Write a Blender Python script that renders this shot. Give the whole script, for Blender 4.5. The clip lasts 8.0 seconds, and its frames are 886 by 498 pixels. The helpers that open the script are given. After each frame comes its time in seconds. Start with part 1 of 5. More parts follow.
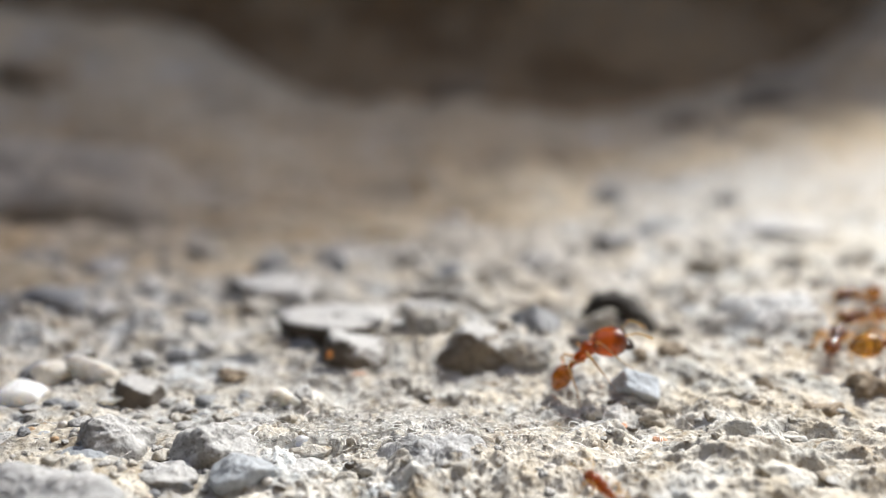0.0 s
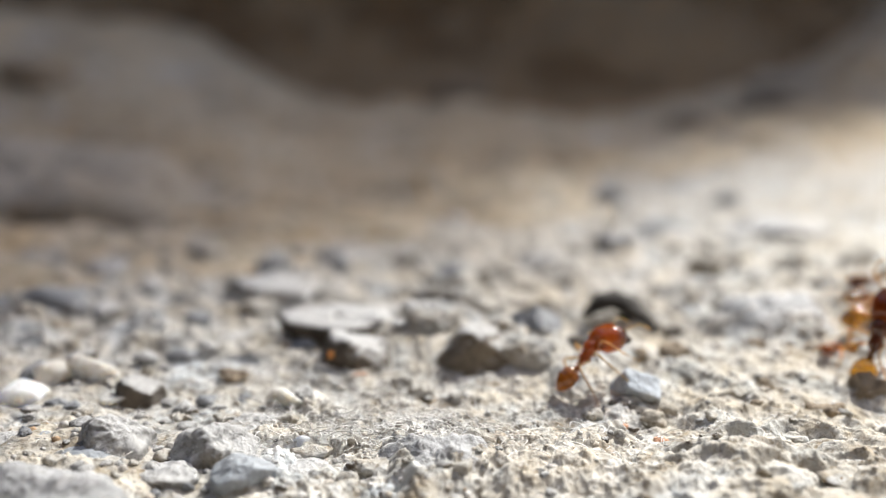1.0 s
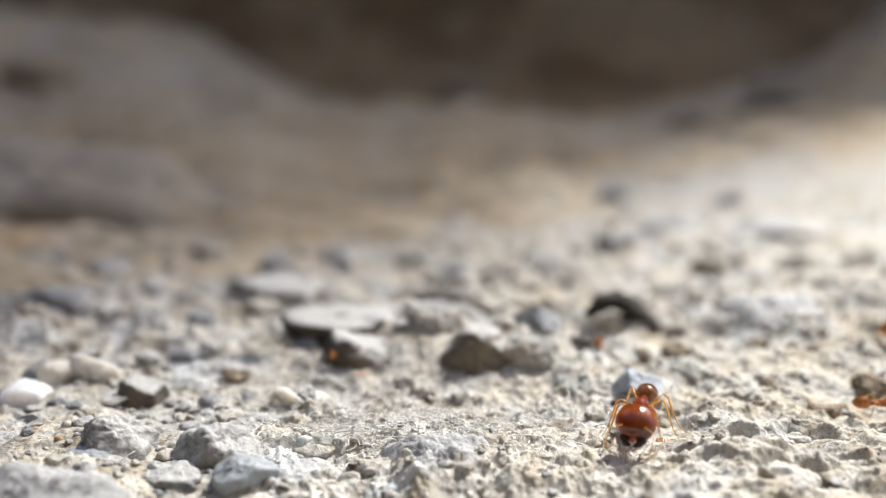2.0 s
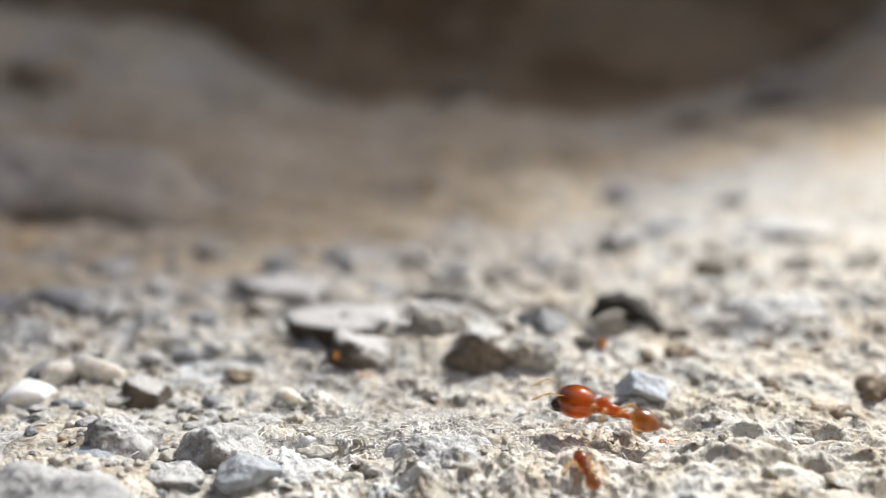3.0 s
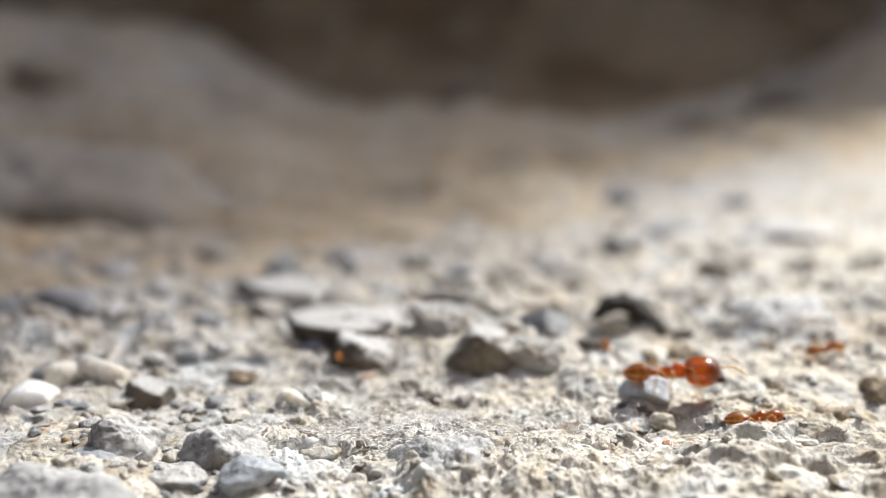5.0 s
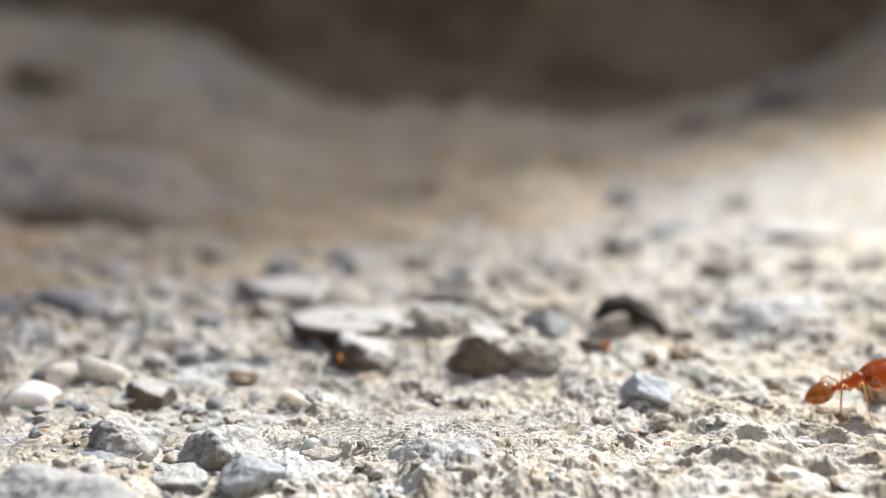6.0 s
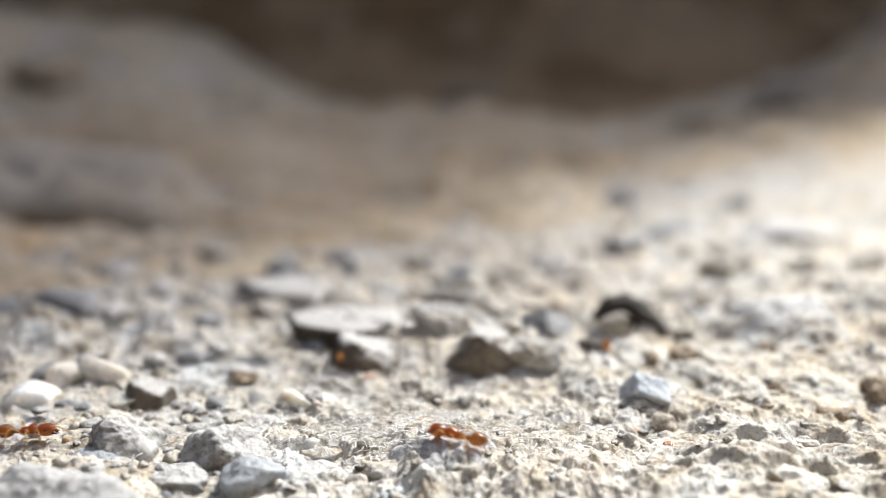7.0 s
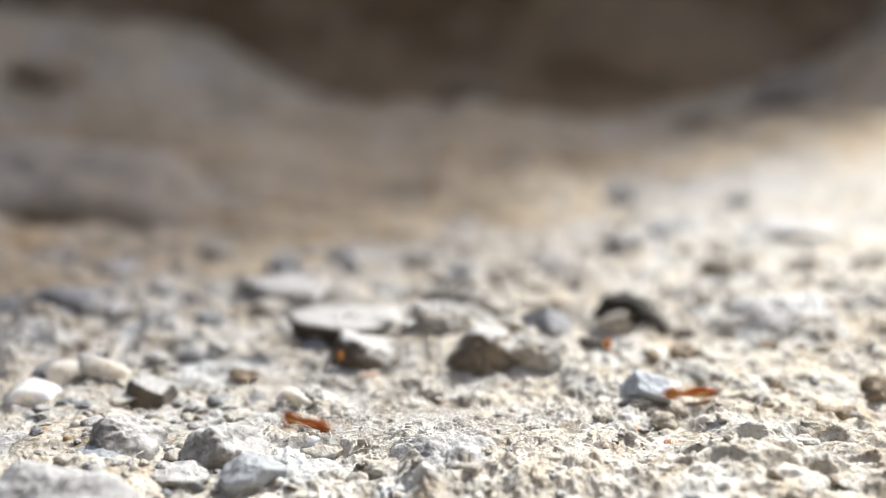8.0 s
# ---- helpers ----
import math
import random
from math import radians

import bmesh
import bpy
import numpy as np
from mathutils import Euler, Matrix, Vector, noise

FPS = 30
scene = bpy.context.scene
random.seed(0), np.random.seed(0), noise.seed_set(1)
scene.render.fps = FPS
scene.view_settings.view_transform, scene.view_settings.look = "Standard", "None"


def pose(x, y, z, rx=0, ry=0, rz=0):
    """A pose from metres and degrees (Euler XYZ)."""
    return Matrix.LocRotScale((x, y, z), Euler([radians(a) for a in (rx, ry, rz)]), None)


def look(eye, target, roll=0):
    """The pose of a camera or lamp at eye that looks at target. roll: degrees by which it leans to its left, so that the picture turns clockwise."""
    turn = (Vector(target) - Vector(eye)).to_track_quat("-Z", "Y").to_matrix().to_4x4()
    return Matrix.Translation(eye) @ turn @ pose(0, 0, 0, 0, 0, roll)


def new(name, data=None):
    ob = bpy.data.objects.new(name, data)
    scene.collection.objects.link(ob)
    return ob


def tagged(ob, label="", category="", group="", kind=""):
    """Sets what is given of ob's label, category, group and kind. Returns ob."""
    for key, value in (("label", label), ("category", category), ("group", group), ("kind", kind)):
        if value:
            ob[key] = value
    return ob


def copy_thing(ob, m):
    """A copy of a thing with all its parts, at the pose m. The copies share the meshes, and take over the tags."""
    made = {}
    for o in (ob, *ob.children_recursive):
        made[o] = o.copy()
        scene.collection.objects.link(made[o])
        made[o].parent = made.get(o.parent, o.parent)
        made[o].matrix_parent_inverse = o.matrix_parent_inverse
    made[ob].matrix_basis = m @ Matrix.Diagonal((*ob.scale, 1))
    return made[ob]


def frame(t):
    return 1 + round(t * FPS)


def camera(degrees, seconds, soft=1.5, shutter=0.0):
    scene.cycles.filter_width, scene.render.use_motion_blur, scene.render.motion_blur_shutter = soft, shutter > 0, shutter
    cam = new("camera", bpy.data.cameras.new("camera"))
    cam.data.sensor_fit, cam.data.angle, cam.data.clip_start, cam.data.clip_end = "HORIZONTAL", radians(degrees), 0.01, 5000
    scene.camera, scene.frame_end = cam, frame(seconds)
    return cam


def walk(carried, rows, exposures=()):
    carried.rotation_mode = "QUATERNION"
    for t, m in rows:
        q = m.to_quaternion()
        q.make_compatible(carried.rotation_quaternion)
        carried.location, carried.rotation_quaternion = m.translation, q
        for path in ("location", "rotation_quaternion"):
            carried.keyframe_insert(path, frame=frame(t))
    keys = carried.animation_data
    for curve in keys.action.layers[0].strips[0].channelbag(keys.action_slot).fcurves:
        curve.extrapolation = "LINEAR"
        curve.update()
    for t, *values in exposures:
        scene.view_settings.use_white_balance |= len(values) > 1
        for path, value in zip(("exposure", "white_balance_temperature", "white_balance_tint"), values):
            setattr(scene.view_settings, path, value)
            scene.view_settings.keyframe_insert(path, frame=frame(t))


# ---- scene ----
# The unit of the lists below is the millimetre.
MM = 0.001

# ---- camera: rests on the ground, turns a little ----
cam = camera(50, 8.0, soft=1.2, shutter=0.45)
cam.data.dof.use_dof = True
cam.data.dof.focus_distance = 0.0343
cam.data.dof.aperture_fstop = 29.0
cam.data.dof.aperture_blades = 0
EYE = (0.0, 0.0, 14 * MM)
TILT = 78.53
# seconds, turn to the left, turn upwards (degrees)
TURNS = ((0.0, 0.0, 0.0), (0.5, 0.0, 0.0), (1.0, 0.068, 0.01), (1.5, 0.112, 0.007), (3.0, 0.409, 0.058),
         (3.5, 0.42, 0.068), (4.0, 0.528, 0.102), (4.5, 0.58, 0.109), (6.0, 0.665, 0.187), (6.5, 0.682, 0.177),
         (7.0, 0.66, 0.17), (7.5, 0.607, 0.17), (8.0, 0.699, 0.068))
walk(cam, [(t, pose(*EYE, TILT + up, 0, left)) for t, left, up in TURNS],
     exposures=[(0.0, 0.50), (4.5, 0.57), (6.5, 0.66), (8.0, 0.73)])

# ---- light: sun from behind on the far side, open sky ----
SUN = Vector((0.57, 0.82, 1.06)).normalized()
world = bpy.data.worlds.new("sky")
scene.world = world
world.use_nodes = True
wn = world.node_tree
sky = wn.nodes.new("ShaderNodeTexSky")
sky.sky_type = "NISHITA"
sky.sun_disc = False
sky.dust_density = 4.0
sky.ozone_density = 0.6
sky.sun_elevation = math.asin(SUN.z)
sky.sun_rotation = math.atan2(SUN.x, SUN.y)
wn.links.new(sky.outputs[0], wn.nodes["Background"].inputs[0])
wn.nodes["Background"].inputs[1].default_value = 0.135
sun_data = bpy.data.lights.new("sun", "SUN")
sun_data.energy = 5.0
sun_data.angle = radians(2.5)
sun_data.color = (1.0, 0.985, 0.938)
sun = new("sun", sun_data)
sun.matrix_world = look(SUN * 3, (0, 0, 0))


# ---- materials ----
def base_material(name, rough=0.8, spec=0.3):
    m = bpy.data.materials.new(name)
    m.use_nodes = True
    nt = m.node_tree
    b = nt.nodes["Principled BSDF"]
    b.inputs["Roughness"].default_value = rough
    b.inputs["Specular IOR Level"].default_value = spec
    return m, nt, b


def coords(nt):
    return nt.nodes.new("ShaderNodeTexCoord").outputs["Object"]


def noise_node(nt, vec, size_mm, detail=4.0, rough=0.6):
    n = nt.nodes.new("ShaderNodeTexNoise")
    n.inputs["Scale"].default_value = 1000.0 / size_mm
    n.inputs["Detail"].default_value = detail
    n.inputs["Roughness"].default_value = rough
    nt.links.new(vec, n.inputs["Vector"])
    return n.outputs["Fac"]


def cell_node(nt, vec, size_mm, feature="F1"):
    n = nt.nodes.new("ShaderNodeTexVoronoi")
    n.feature = feature
    n.inputs["Scale"].default_value = 1000.0 / size_mm
    nt.links.new(vec, n.inputs["Vector"])
    return n


def ramp(nt, fac, stops):
    r = nt.nodes.new("ShaderNodeValToRGB")
    e = r.color_ramp.elements
    while len(e) < len(stops):
        e.new(0.5)
    for el, (p, c) in zip(e, stops):
        el.position = p
        el.color = (*c, 1) if len(c) == 3 else c
    nt.links.new(fac, r.inputs[0])
    return r.outputs[0]


def mix(nt, fac, a, b, how="MIX"):
    n = nt.nodes.new("ShaderNodeMix")
    n.data_type, n.blend_type = "RGBA", how
    for sock, v in ((n.inputs[0], fac), (n.inputs[6], a), (n.inputs[7], b)):
        if isinstance(v, (int, float)):
            sock.default_value = v
        elif isinstance(v, tuple):
            sock.default_value = (*v, 1)
        else:
            nt.links.new(v, sock)
    return n.outputs[2]


def add_bump(nt, b, heights):
    """heights: (socket, depth in mm), one over the other."""
    last = None
    for h, depth in heights:
        n = nt.nodes.new("ShaderNodeBump")
        n.inputs["Strength"].default_value = 1.0
        n.inputs["Distance"].default_value = depth * MM
        nt.links.new(h, n.inputs["Height"])
        if last:
            nt.links.new(last, n.inputs["Normal"])
        last = n.outputs["Normal"]
    nt.links.new(last, b.inputs["Normal"])


def island_random(nt):
    return nt.nodes.new("ShaderNodeNewGeometry").outputs["Random Per Island"]


def object_random(nt):
    return nt.nodes.new("ShaderNodeObjectInfo").outputs["Random"]


def crust_material(name, light, mid, dark, warm, grain=0.12, patch=(0.87, 0.81, 0.75)):
    """Dry crumbly crust of lime, sand and soil."""
    m, nt, b = base_material(name, 0.9, 0.15)
    v = coords(nt)
    big = noise_node(nt, v, 9, 3)
    middle = noise_node(nt, v, 1.6, 5, 0.65)
    fine = noise_node(nt, v, grain * 2.2, 4, 0.7)
    col = ramp(nt, middle, ((0.30, dark), (0.46, mid), (0.66, light)))
    tint = ramp(nt, big, ((0.42, (0, 0, 0)), (0.62, (1, 1, 1))))
    col = mix(nt, mix(nt, 1.0, tint, (0.55, 0.55, 0.55), "MULTIPLY"), col, warm)
    wide = ramp(nt, noise_node(nt, v, 42, 3), ((0.42, (1, 1, 1)), (0.62, patch)))
    col = mix(nt, 0.8, col, wide, "MULTIPLY")
    hue = ramp(nt, noise_node(nt, v, 3.1, 4, 0.7), ((0.36, (1.02, 0.965, 0.865)), (0.50, (1, 1, 1)), (0.62, (0.91, 0.97, 1.04))))
    col = mix(nt, 0.9, col, hue, "MULTIPLY")
    speck = cell_node(nt, v, grain * 3.0)
    grains = ramp(nt, speck.outputs["Color"], ((0.0, (0.62, 0.60, 0.58)), (0.5, (1, 1, 1)), (1.0, (1.18, 1.15, 1.08))))
    col = mix(nt, 0.7, col, grains, "MULTIPLY")
    pits = ramp(nt, fine, ((0.34, (0.42, 0.32, 0.20)), (0.46, (1, 1, 1))))
    col = mix(nt, 0.65, col, pits, "MULTIPLY")
    nt.links.new(col, b.inputs["Base Color"])
    add_bump(nt, b, ((middle, 0.12), (speck.outputs["Distance"], 0.08), (fine, 0.08)))
    return m


def rock_material(name, a, c, stain, grain=0.25, rough=0.75, sub=0.0, dust=0.0, relief=1.0):
    m, nt, b = base_material(name, rough, 0.3)
    v = coords(nt)
    n1 = noise_node(nt, v, 1.8, 4)
    n2 = noise_node(nt, v, grain, 5, 0.7)
    n3 = noise_node(nt, v, 4.0, 2)
    col = ramp(nt, n1, ((0.32, a), (0.64, c)))
    patch = ramp(nt, n3, ((0.52, (0, 0, 0)), (0.66, (1, 1, 1))))
    col = mix(nt, mix(nt, 1.0, patch, (0.6, 0.6, 0.6), "MULTIPLY"), col, stain)
    pits = ramp(nt, n2, ((0.34, (0.45, 0.43, 0.40)), (0.48, (1, 1, 1)), (0.7, (1.12, 1.12, 1.12))))
    col = mix(nt, 0.75 * min(1.0, 0.2 + relief), col, pits, "MULTIPLY")
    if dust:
        # pale upper faces by world normal: settled dust, with the backlight painted in
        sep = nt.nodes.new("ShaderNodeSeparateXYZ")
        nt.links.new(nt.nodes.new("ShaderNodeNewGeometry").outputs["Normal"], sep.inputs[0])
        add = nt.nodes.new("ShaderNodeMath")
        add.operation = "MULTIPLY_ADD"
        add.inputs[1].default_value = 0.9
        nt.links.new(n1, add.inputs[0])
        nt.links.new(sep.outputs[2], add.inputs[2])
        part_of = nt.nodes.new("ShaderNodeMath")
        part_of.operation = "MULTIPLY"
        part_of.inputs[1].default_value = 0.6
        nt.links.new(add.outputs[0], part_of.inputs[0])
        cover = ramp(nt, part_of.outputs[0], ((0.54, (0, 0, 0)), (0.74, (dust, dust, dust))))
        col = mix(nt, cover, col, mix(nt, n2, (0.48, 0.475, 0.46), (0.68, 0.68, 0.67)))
    nt.links.new(col, b.inputs["Base Color"])
    if sub:
        b.inputs["Subsurface Weight"].default_value = sub
        b.inputs["Subsurface Radius"].default_value = (1.0, 0.9, 0.75)
        b.inputs["Subsurface Scale"].default_value = 0.9 * MM
    add_bump(nt, b, ((n1, 0.3 * relief), (n2, 0.13 * relief)))
    return m


def grit_material():
    """Loose grains: grey, cream, white and a few brown ones."""
    m, nt, b = base_material("grit", 0.8, 0.3)
    v = coords(nt)
    r = island_random(nt)
    col = ramp(nt, r, ((0.0, (0.40, 0.27, 0.16)), (0.012, (0.44, 0.31, 0.19)), (0.02, (0.40, 0.40, 0.39)), (0.4, (0.54, 0.53, 0.51)),
                       (0.62, (0.54, 0.48, 0.40)), (0.8, (0.64, 0.61, 0.57)), (0.95, (0.80, 0.79, 0.76))))
    n = noise_node(nt, v, 0.16, 4, 0.7)
    col = mix(nt, 0.7, col, ramp(nt, n, ((0.35, (0.6, 0.57, 0.54)), (0.6, (1.1, 1.1, 1.1)))), "MULTIPLY")
    nt.links.new(col, b.inputs["Base Color"])
    add_bump(nt, b, ((n, 0.06),))
    return m


def amber_material(name, col, deep, glow, sub=0.35, rough=0.2, lucid=0.0):
    """Shiny see-through horn of an insect."""
    m, nt, b = base_material(name, rough, 0.5)
    v = coords(nt)
    n = noise_node(nt, v, 0.5, 3)
    fine = noise_node(nt, v, 0.06, 2)
    nt.links.new(ramp(nt, n, ((0.35, deep), (0.62, col))), b.inputs["Base Color"])
    b.inputs["Subsurface Weight"].default_value = sub
    b.inputs["Subsurface Radius"].default_value = (1.0, 0.42, 0.16)
    b.inputs["Subsurface Scale"].default_value = 0.8 * MM
    b.inputs["Coat Weight"].default_value = 1.0
    b.inputs["Transmission Weight"].default_value = lucid
    b.inputs["IOR"].default_value = 1.42
    b.inputs["Coat Roughness"].default_value = 0.03
    tr = nt.nodes.new("ShaderNodeBsdfTranslucent")
    tr.inputs[0].default_value = (*glow, 1)
    ms = nt.nodes.new("ShaderNodeMixShader")
    ms.inputs[0].default_value = 0.40
    out = nt.nodes["Material Output"]
    nt.links.new(b.outputs[0], ms.inputs[1])
    nt.links.new(tr.outputs[0], ms.inputs[2])
    nt.links.new(ms.outputs[0], out.inputs[0])
    add_bump(nt, b, ((fine, 0.008),))
    return m


def banded_material(name, col, band, glow, span, bands, clear=0.40, lucid=0.75):
    """Horn whose tone changes along local x over span mm: bands gives (place 0..1, share of the dark tone)."""
    m = amber_material(name, col, tuple(k * 0.6 for k in col), glow, 0.15, 0.09, lucid)
    nt = m.node_tree
    b = nt.nodes["Principled BSDF"]
    sep = nt.nodes.new("ShaderNodeSeparateXYZ")
    nt.links.new(coords(nt), sep.inputs[0])
    k = nt.nodes.new("ShaderNodeMath")
    k.operation = "MULTIPLY"
    k.inputs[1].default_value = 1.0 / (span * MM)
    nt.links.new(sep.outputs[0], k.inputs[0])
    tone = ramp(nt, k.outputs[0], [(p, tuple(x + (y - x) * u for x, y in zip(col, band))) for p, u in bands])
    mottle = ramp(nt, noise_node(nt, coords(nt), 0.42, 4, 0.6), ((0.34, (0.62, 0.52, 0.45)), (0.60, (1.1, 1.1, 1.1))))
    tone = mix(nt, 0.8, tone, mottle, "MULTIPLY")
    nt.links.new(tone, b.inputs["Base Color"])
    through_tone = ramp(nt, k.outputs[0], [(p, tuple(x + (y - x) * 0.8 * u for x, y in zip(glow, band))) for p, u in bands])
    nt.links.new(through_tone, nt.nodes["Translucent BSDF"].inputs[0])
    nt.nodes["Mix Shader"].inputs[0].default_value = clear
    return m


CRUST = crust_material("lime_crust", (0.73, 0.738, 0.73), (0.50, 0.497, 0.475), (0.24, 0.19, 0.13), (0.54, 0.505, 0.435))
WALL = crust_material("dark_soil", (0.44, 0.335, 0.22), (0.27, 0.203, 0.128), (0.112, 0.082, 0.05), (0.375, 0.255, 0.14), 0.4, (0.42, 0.35, 0.28))
DARK = crust_material("dark_skylight_block", (0.10, 0.085, 0.07), (0.08, 0.068, 0.056), (0.06, 0.05, 0.042), (0.08, 0.062, 0.045), 4.0)
BANK = crust_material("brown_earth", (0.70, 0.635, 0.53), (0.50, 0.442, 0.345), (0.205, 0.168, 0.122), (0.535, 0.44, 0.315), 0.3, (0.86, 0.80, 0.72))
PLASTER = crust_material("warm_plaster", (0.52, 0.42, 0.32), (0.46, 0.37, 0.28), (0.40, 0.31, 0.23), (0.47, 0.36, 0.26), 6.0)
GRIT = grit_material()
FIBRE = rock_material("white_hair", (0.80, 0.79, 0.77), (0.90, 0.89, 0.87), (0.82, 0.79, 0.73), 0.3, 0.6)
ROCKS = {
    "grey": rock_material("grey_limestone", (0.38, 0.385, 0.39), (0.56, 0.56, 0.56), (0.48, 0.43, 0.36)),
    "blue": rock_material("blue_grey_stone", (0.36, 0.40, 0.45), (0.51, 0.55, 0.60), (0.46, 0.46, 0.45), relief=0.35),
    "pale": rock_material("pale_blue_grey_stone", (0.30, 0.325, 0.355), (0.43, 0.455, 0.48), (0.36, 0.36, 0.35), relief=0.6),
    "dark": rock_material("dark_stone", (0.085, 0.075, 0.065), (0.17, 0.15, 0.13), (0.28, 0.26, 0.23)),
    "slate": rock_material("slate_grey_stone", (0.25, 0.262, 0.278), (0.40, 0.412, 0.428), (0.31, 0.28, 0.24)),
    "white": rock_material("white_quartz", (0.94, 0.94, 0.945), (0.97, 0.97, 0.975), (0.95, 0.945, 0.93), 0.4, 0.5, 1.0, relief=0.3),
    "cream": rock_material("cream_calcite", (0.64, 0.615, 0.555), (0.76, 0.735, 0.685), (0.69, 0.60, 0.475), 0.35, 0.55, 0.9, relief=0.5),
    "tan": rock_material("tan_mortar", (0.36, 0.32, 0.26), (0.54, 0.50, 0.43), (0.40, 0.32, 0.22)),
    "brown": rock_material("brown_clod", (0.20, 0.155, 0.11), (0.36, 0.29, 0.21), (0.28, 0.20, 0.12)),
    "pink": rock_material("pink_brick_crumb", (0.60, 0.30, 0.17), (0.72, 0.44, 0.30), (0.62, 0.50, 0.42)),
    "orange": rock_material("orange_grain", (0.55, 0.20, 0.05), (0.66, 0.30, 0.10), (0.58, 0.30, 0.14), relief=0.5),
    "black": rock_material("black_clod", (0.022, 0.019, 0.017), (0.055, 0.048, 0.042), (0.07, 0.06, 0.05)),
    "straw": rock_material("dry_straw", (0.58, 0.38, 0.15), (0.72, 0.52, 0.24), (0.60, 0.42, 0.20), 0.3, 0.6),
    # dark bodies with pale tops: shade and sunlight painted in along with dust
    "dusty": rock_material("dark_stone_dust_and_light", (0.075, 0.065, 0.055), (0.15, 0.13, 0.11), (0.20, 0.16, 0.12), dust=0.95),
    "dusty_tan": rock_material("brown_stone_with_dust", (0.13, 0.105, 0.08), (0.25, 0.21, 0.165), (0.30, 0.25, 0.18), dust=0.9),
    "dusty_grey": rock_material("grey_stone_dust_and_light", (0.27, 0.268, 0.26), (0.42, 0.42, 0.415), (0.32, 0.27, 0.20), dust=0.9),
    "ashen": rock_material("ashen_stone", (0.35, 0.32, 0.275), (0.48, 0.445, 0.39), (0.40, 0.34, 0.265)),
    "crust": CRUST,
}


# ---- ground ----
def hash2(ix, iy, seed):
    h = (ix.astype(np.int64) * 374761393 + iy.astype(np.int64) * 668265263 + seed * 974634733) & 0xFFFFFFFF
    h = ((h ^ (h >> 13)) * 1274126177) & 0xFFFFFFFF
    h = ((h ^ (h >> 16)) * 2246822519) & 0xFFFFFFFF
    return ((h ^ (h >> 15)) & 0xFFFFFF) / 16777216.0


def value_noise(x, y, seed):
    ix, iy = np.floor(x), np.floor(y)
    fx, fy = x - ix, y - iy
    fx, fy = fx * fx * fx * (fx * (fx * 6 - 15) + 10), fy * fy * fy * (fy * (fy * 6 - 15) + 10)
    a, b = hash2(ix, iy, seed), hash2(ix + 1, iy, seed)
    c, d = hash2(ix, iy + 1, seed), hash2(ix + 1, iy + 1, seed)
    return (a + (b - a) * fx) * (1 - fy) + (c + (d - c) * fx) * fy


def fbm(x, y, seed, octaves=4, gain=0.5):
    s, amp, total = 0.0, 1.0, 0.0
    for k in range(octaves):
        s = s + amp * (value_noise(x * 2 ** k + 17.3 * k, y * 2 ** k - 9.1 * k, seed + k) - 0.5)
        total += amp
        amp *= gain
    return s / total * 2


def lumps(x, y, seed):
    """Rounded crumbs of random height: 0 between them, up to 1 on top."""
    ix, iy = np.floor(x), np.floor(y)
    best = np.zeros_like(x)
    for dx in (-1, 0, 1):
        for dy in (-1, 0, 1):
            cx, cy = ix + dx, iy + dy
            px, py = cx + hash2(cx, cy, seed), cy + hash2(cx, cy, seed + 1)
            size = 0.35 + 0.4 * hash2(cx, cy, seed + 2)
            d2 = ((x - px) ** 2 + (y - py) ** 2) / size ** 2
            best = np.maximum(best, np.sqrt(np.clip(1 - d2, 0, 1)) * size / 0.75 * (0.35 + 0.65 * hash2(cx, cy, seed + 3)))
    return best


def shards(x, y, seed):
    """Broken pieces set in the crust: tilted flat tops with steep sides, 0 to about 1."""
    ix, iy = np.floor(x), np.floor(y)
    best = np.zeros_like(x)
    for dx in (-1, 0, 1):
        for dy in (-1, 0, 1):
            cx, cy = ix + dx, iy + dy
            ox, oy = x - cx - hash2(cx, cy, seed), y - cy - hash2(cx, cy, seed + 1)
            size = 0.22 + 0.42 * hash2(cx, cy, seed + 2) ** 1.5
            a = 6.283 * hash2(cx, cy, seed + 4)
            u, v = ox * np.cos(a) + oy * np.sin(a), oy * np.cos(a) - ox * np.sin(a)
            # a five-sided outline: the most of five slanted sides
            edge = np.maximum.reduce([np.abs(u) * 1.0, np.abs(v) * 1.35, 0.72 * u + 0.8 * v, -0.6 * u + 0.75 * v, 0.5 * u - 0.95 * v])
            top = size * (0.30 + 0.6 * hash2(cx, cy, seed + 3)) + 0.75 * u * (hash2(cx, cy, seed + 5) - 0.35) + 0.6 * v * (hash2(cx, cy, seed + 6) - 0.5)
            best = np.maximum(best, np.clip(np.minimum(top, (size - edge) * 2.6), 0, 1))
    return best


def step(a, b, x):
    k = np.clip((x - a) / (b - a), 0, 1)
    return k * k * (3 - 2 * k)


# crust banked up against the larger stones: x, y, radius, height (mm)
BANKS = ((1.7, 43.6, 3.0, 0.45), (-4.6, 46.5, 4.2, 0.3), (-9.2, 52.5, 4.0, 0.3), (8.4, 37.8, 1.6, 0.25),
         (-8.0, 32.2, 2.4, 0.35), (-12.6, 33.0, 2.0, 0.35), (0.3, 31.4, 2.6, 0.4), (17.3, 46.8, 4.0, 0.4), (4.4, 44.2, 2.6, 1.0),
         (-1.6, 45.2, 2.4, 0.85), (1.2, 53.0, 3.6, 0.8), (-0.4, 48.8, 2.6, 0.8), (11.5, 36.5, 1.6, 0.25), (-13.0, 30.2, 3.4, 0.3))


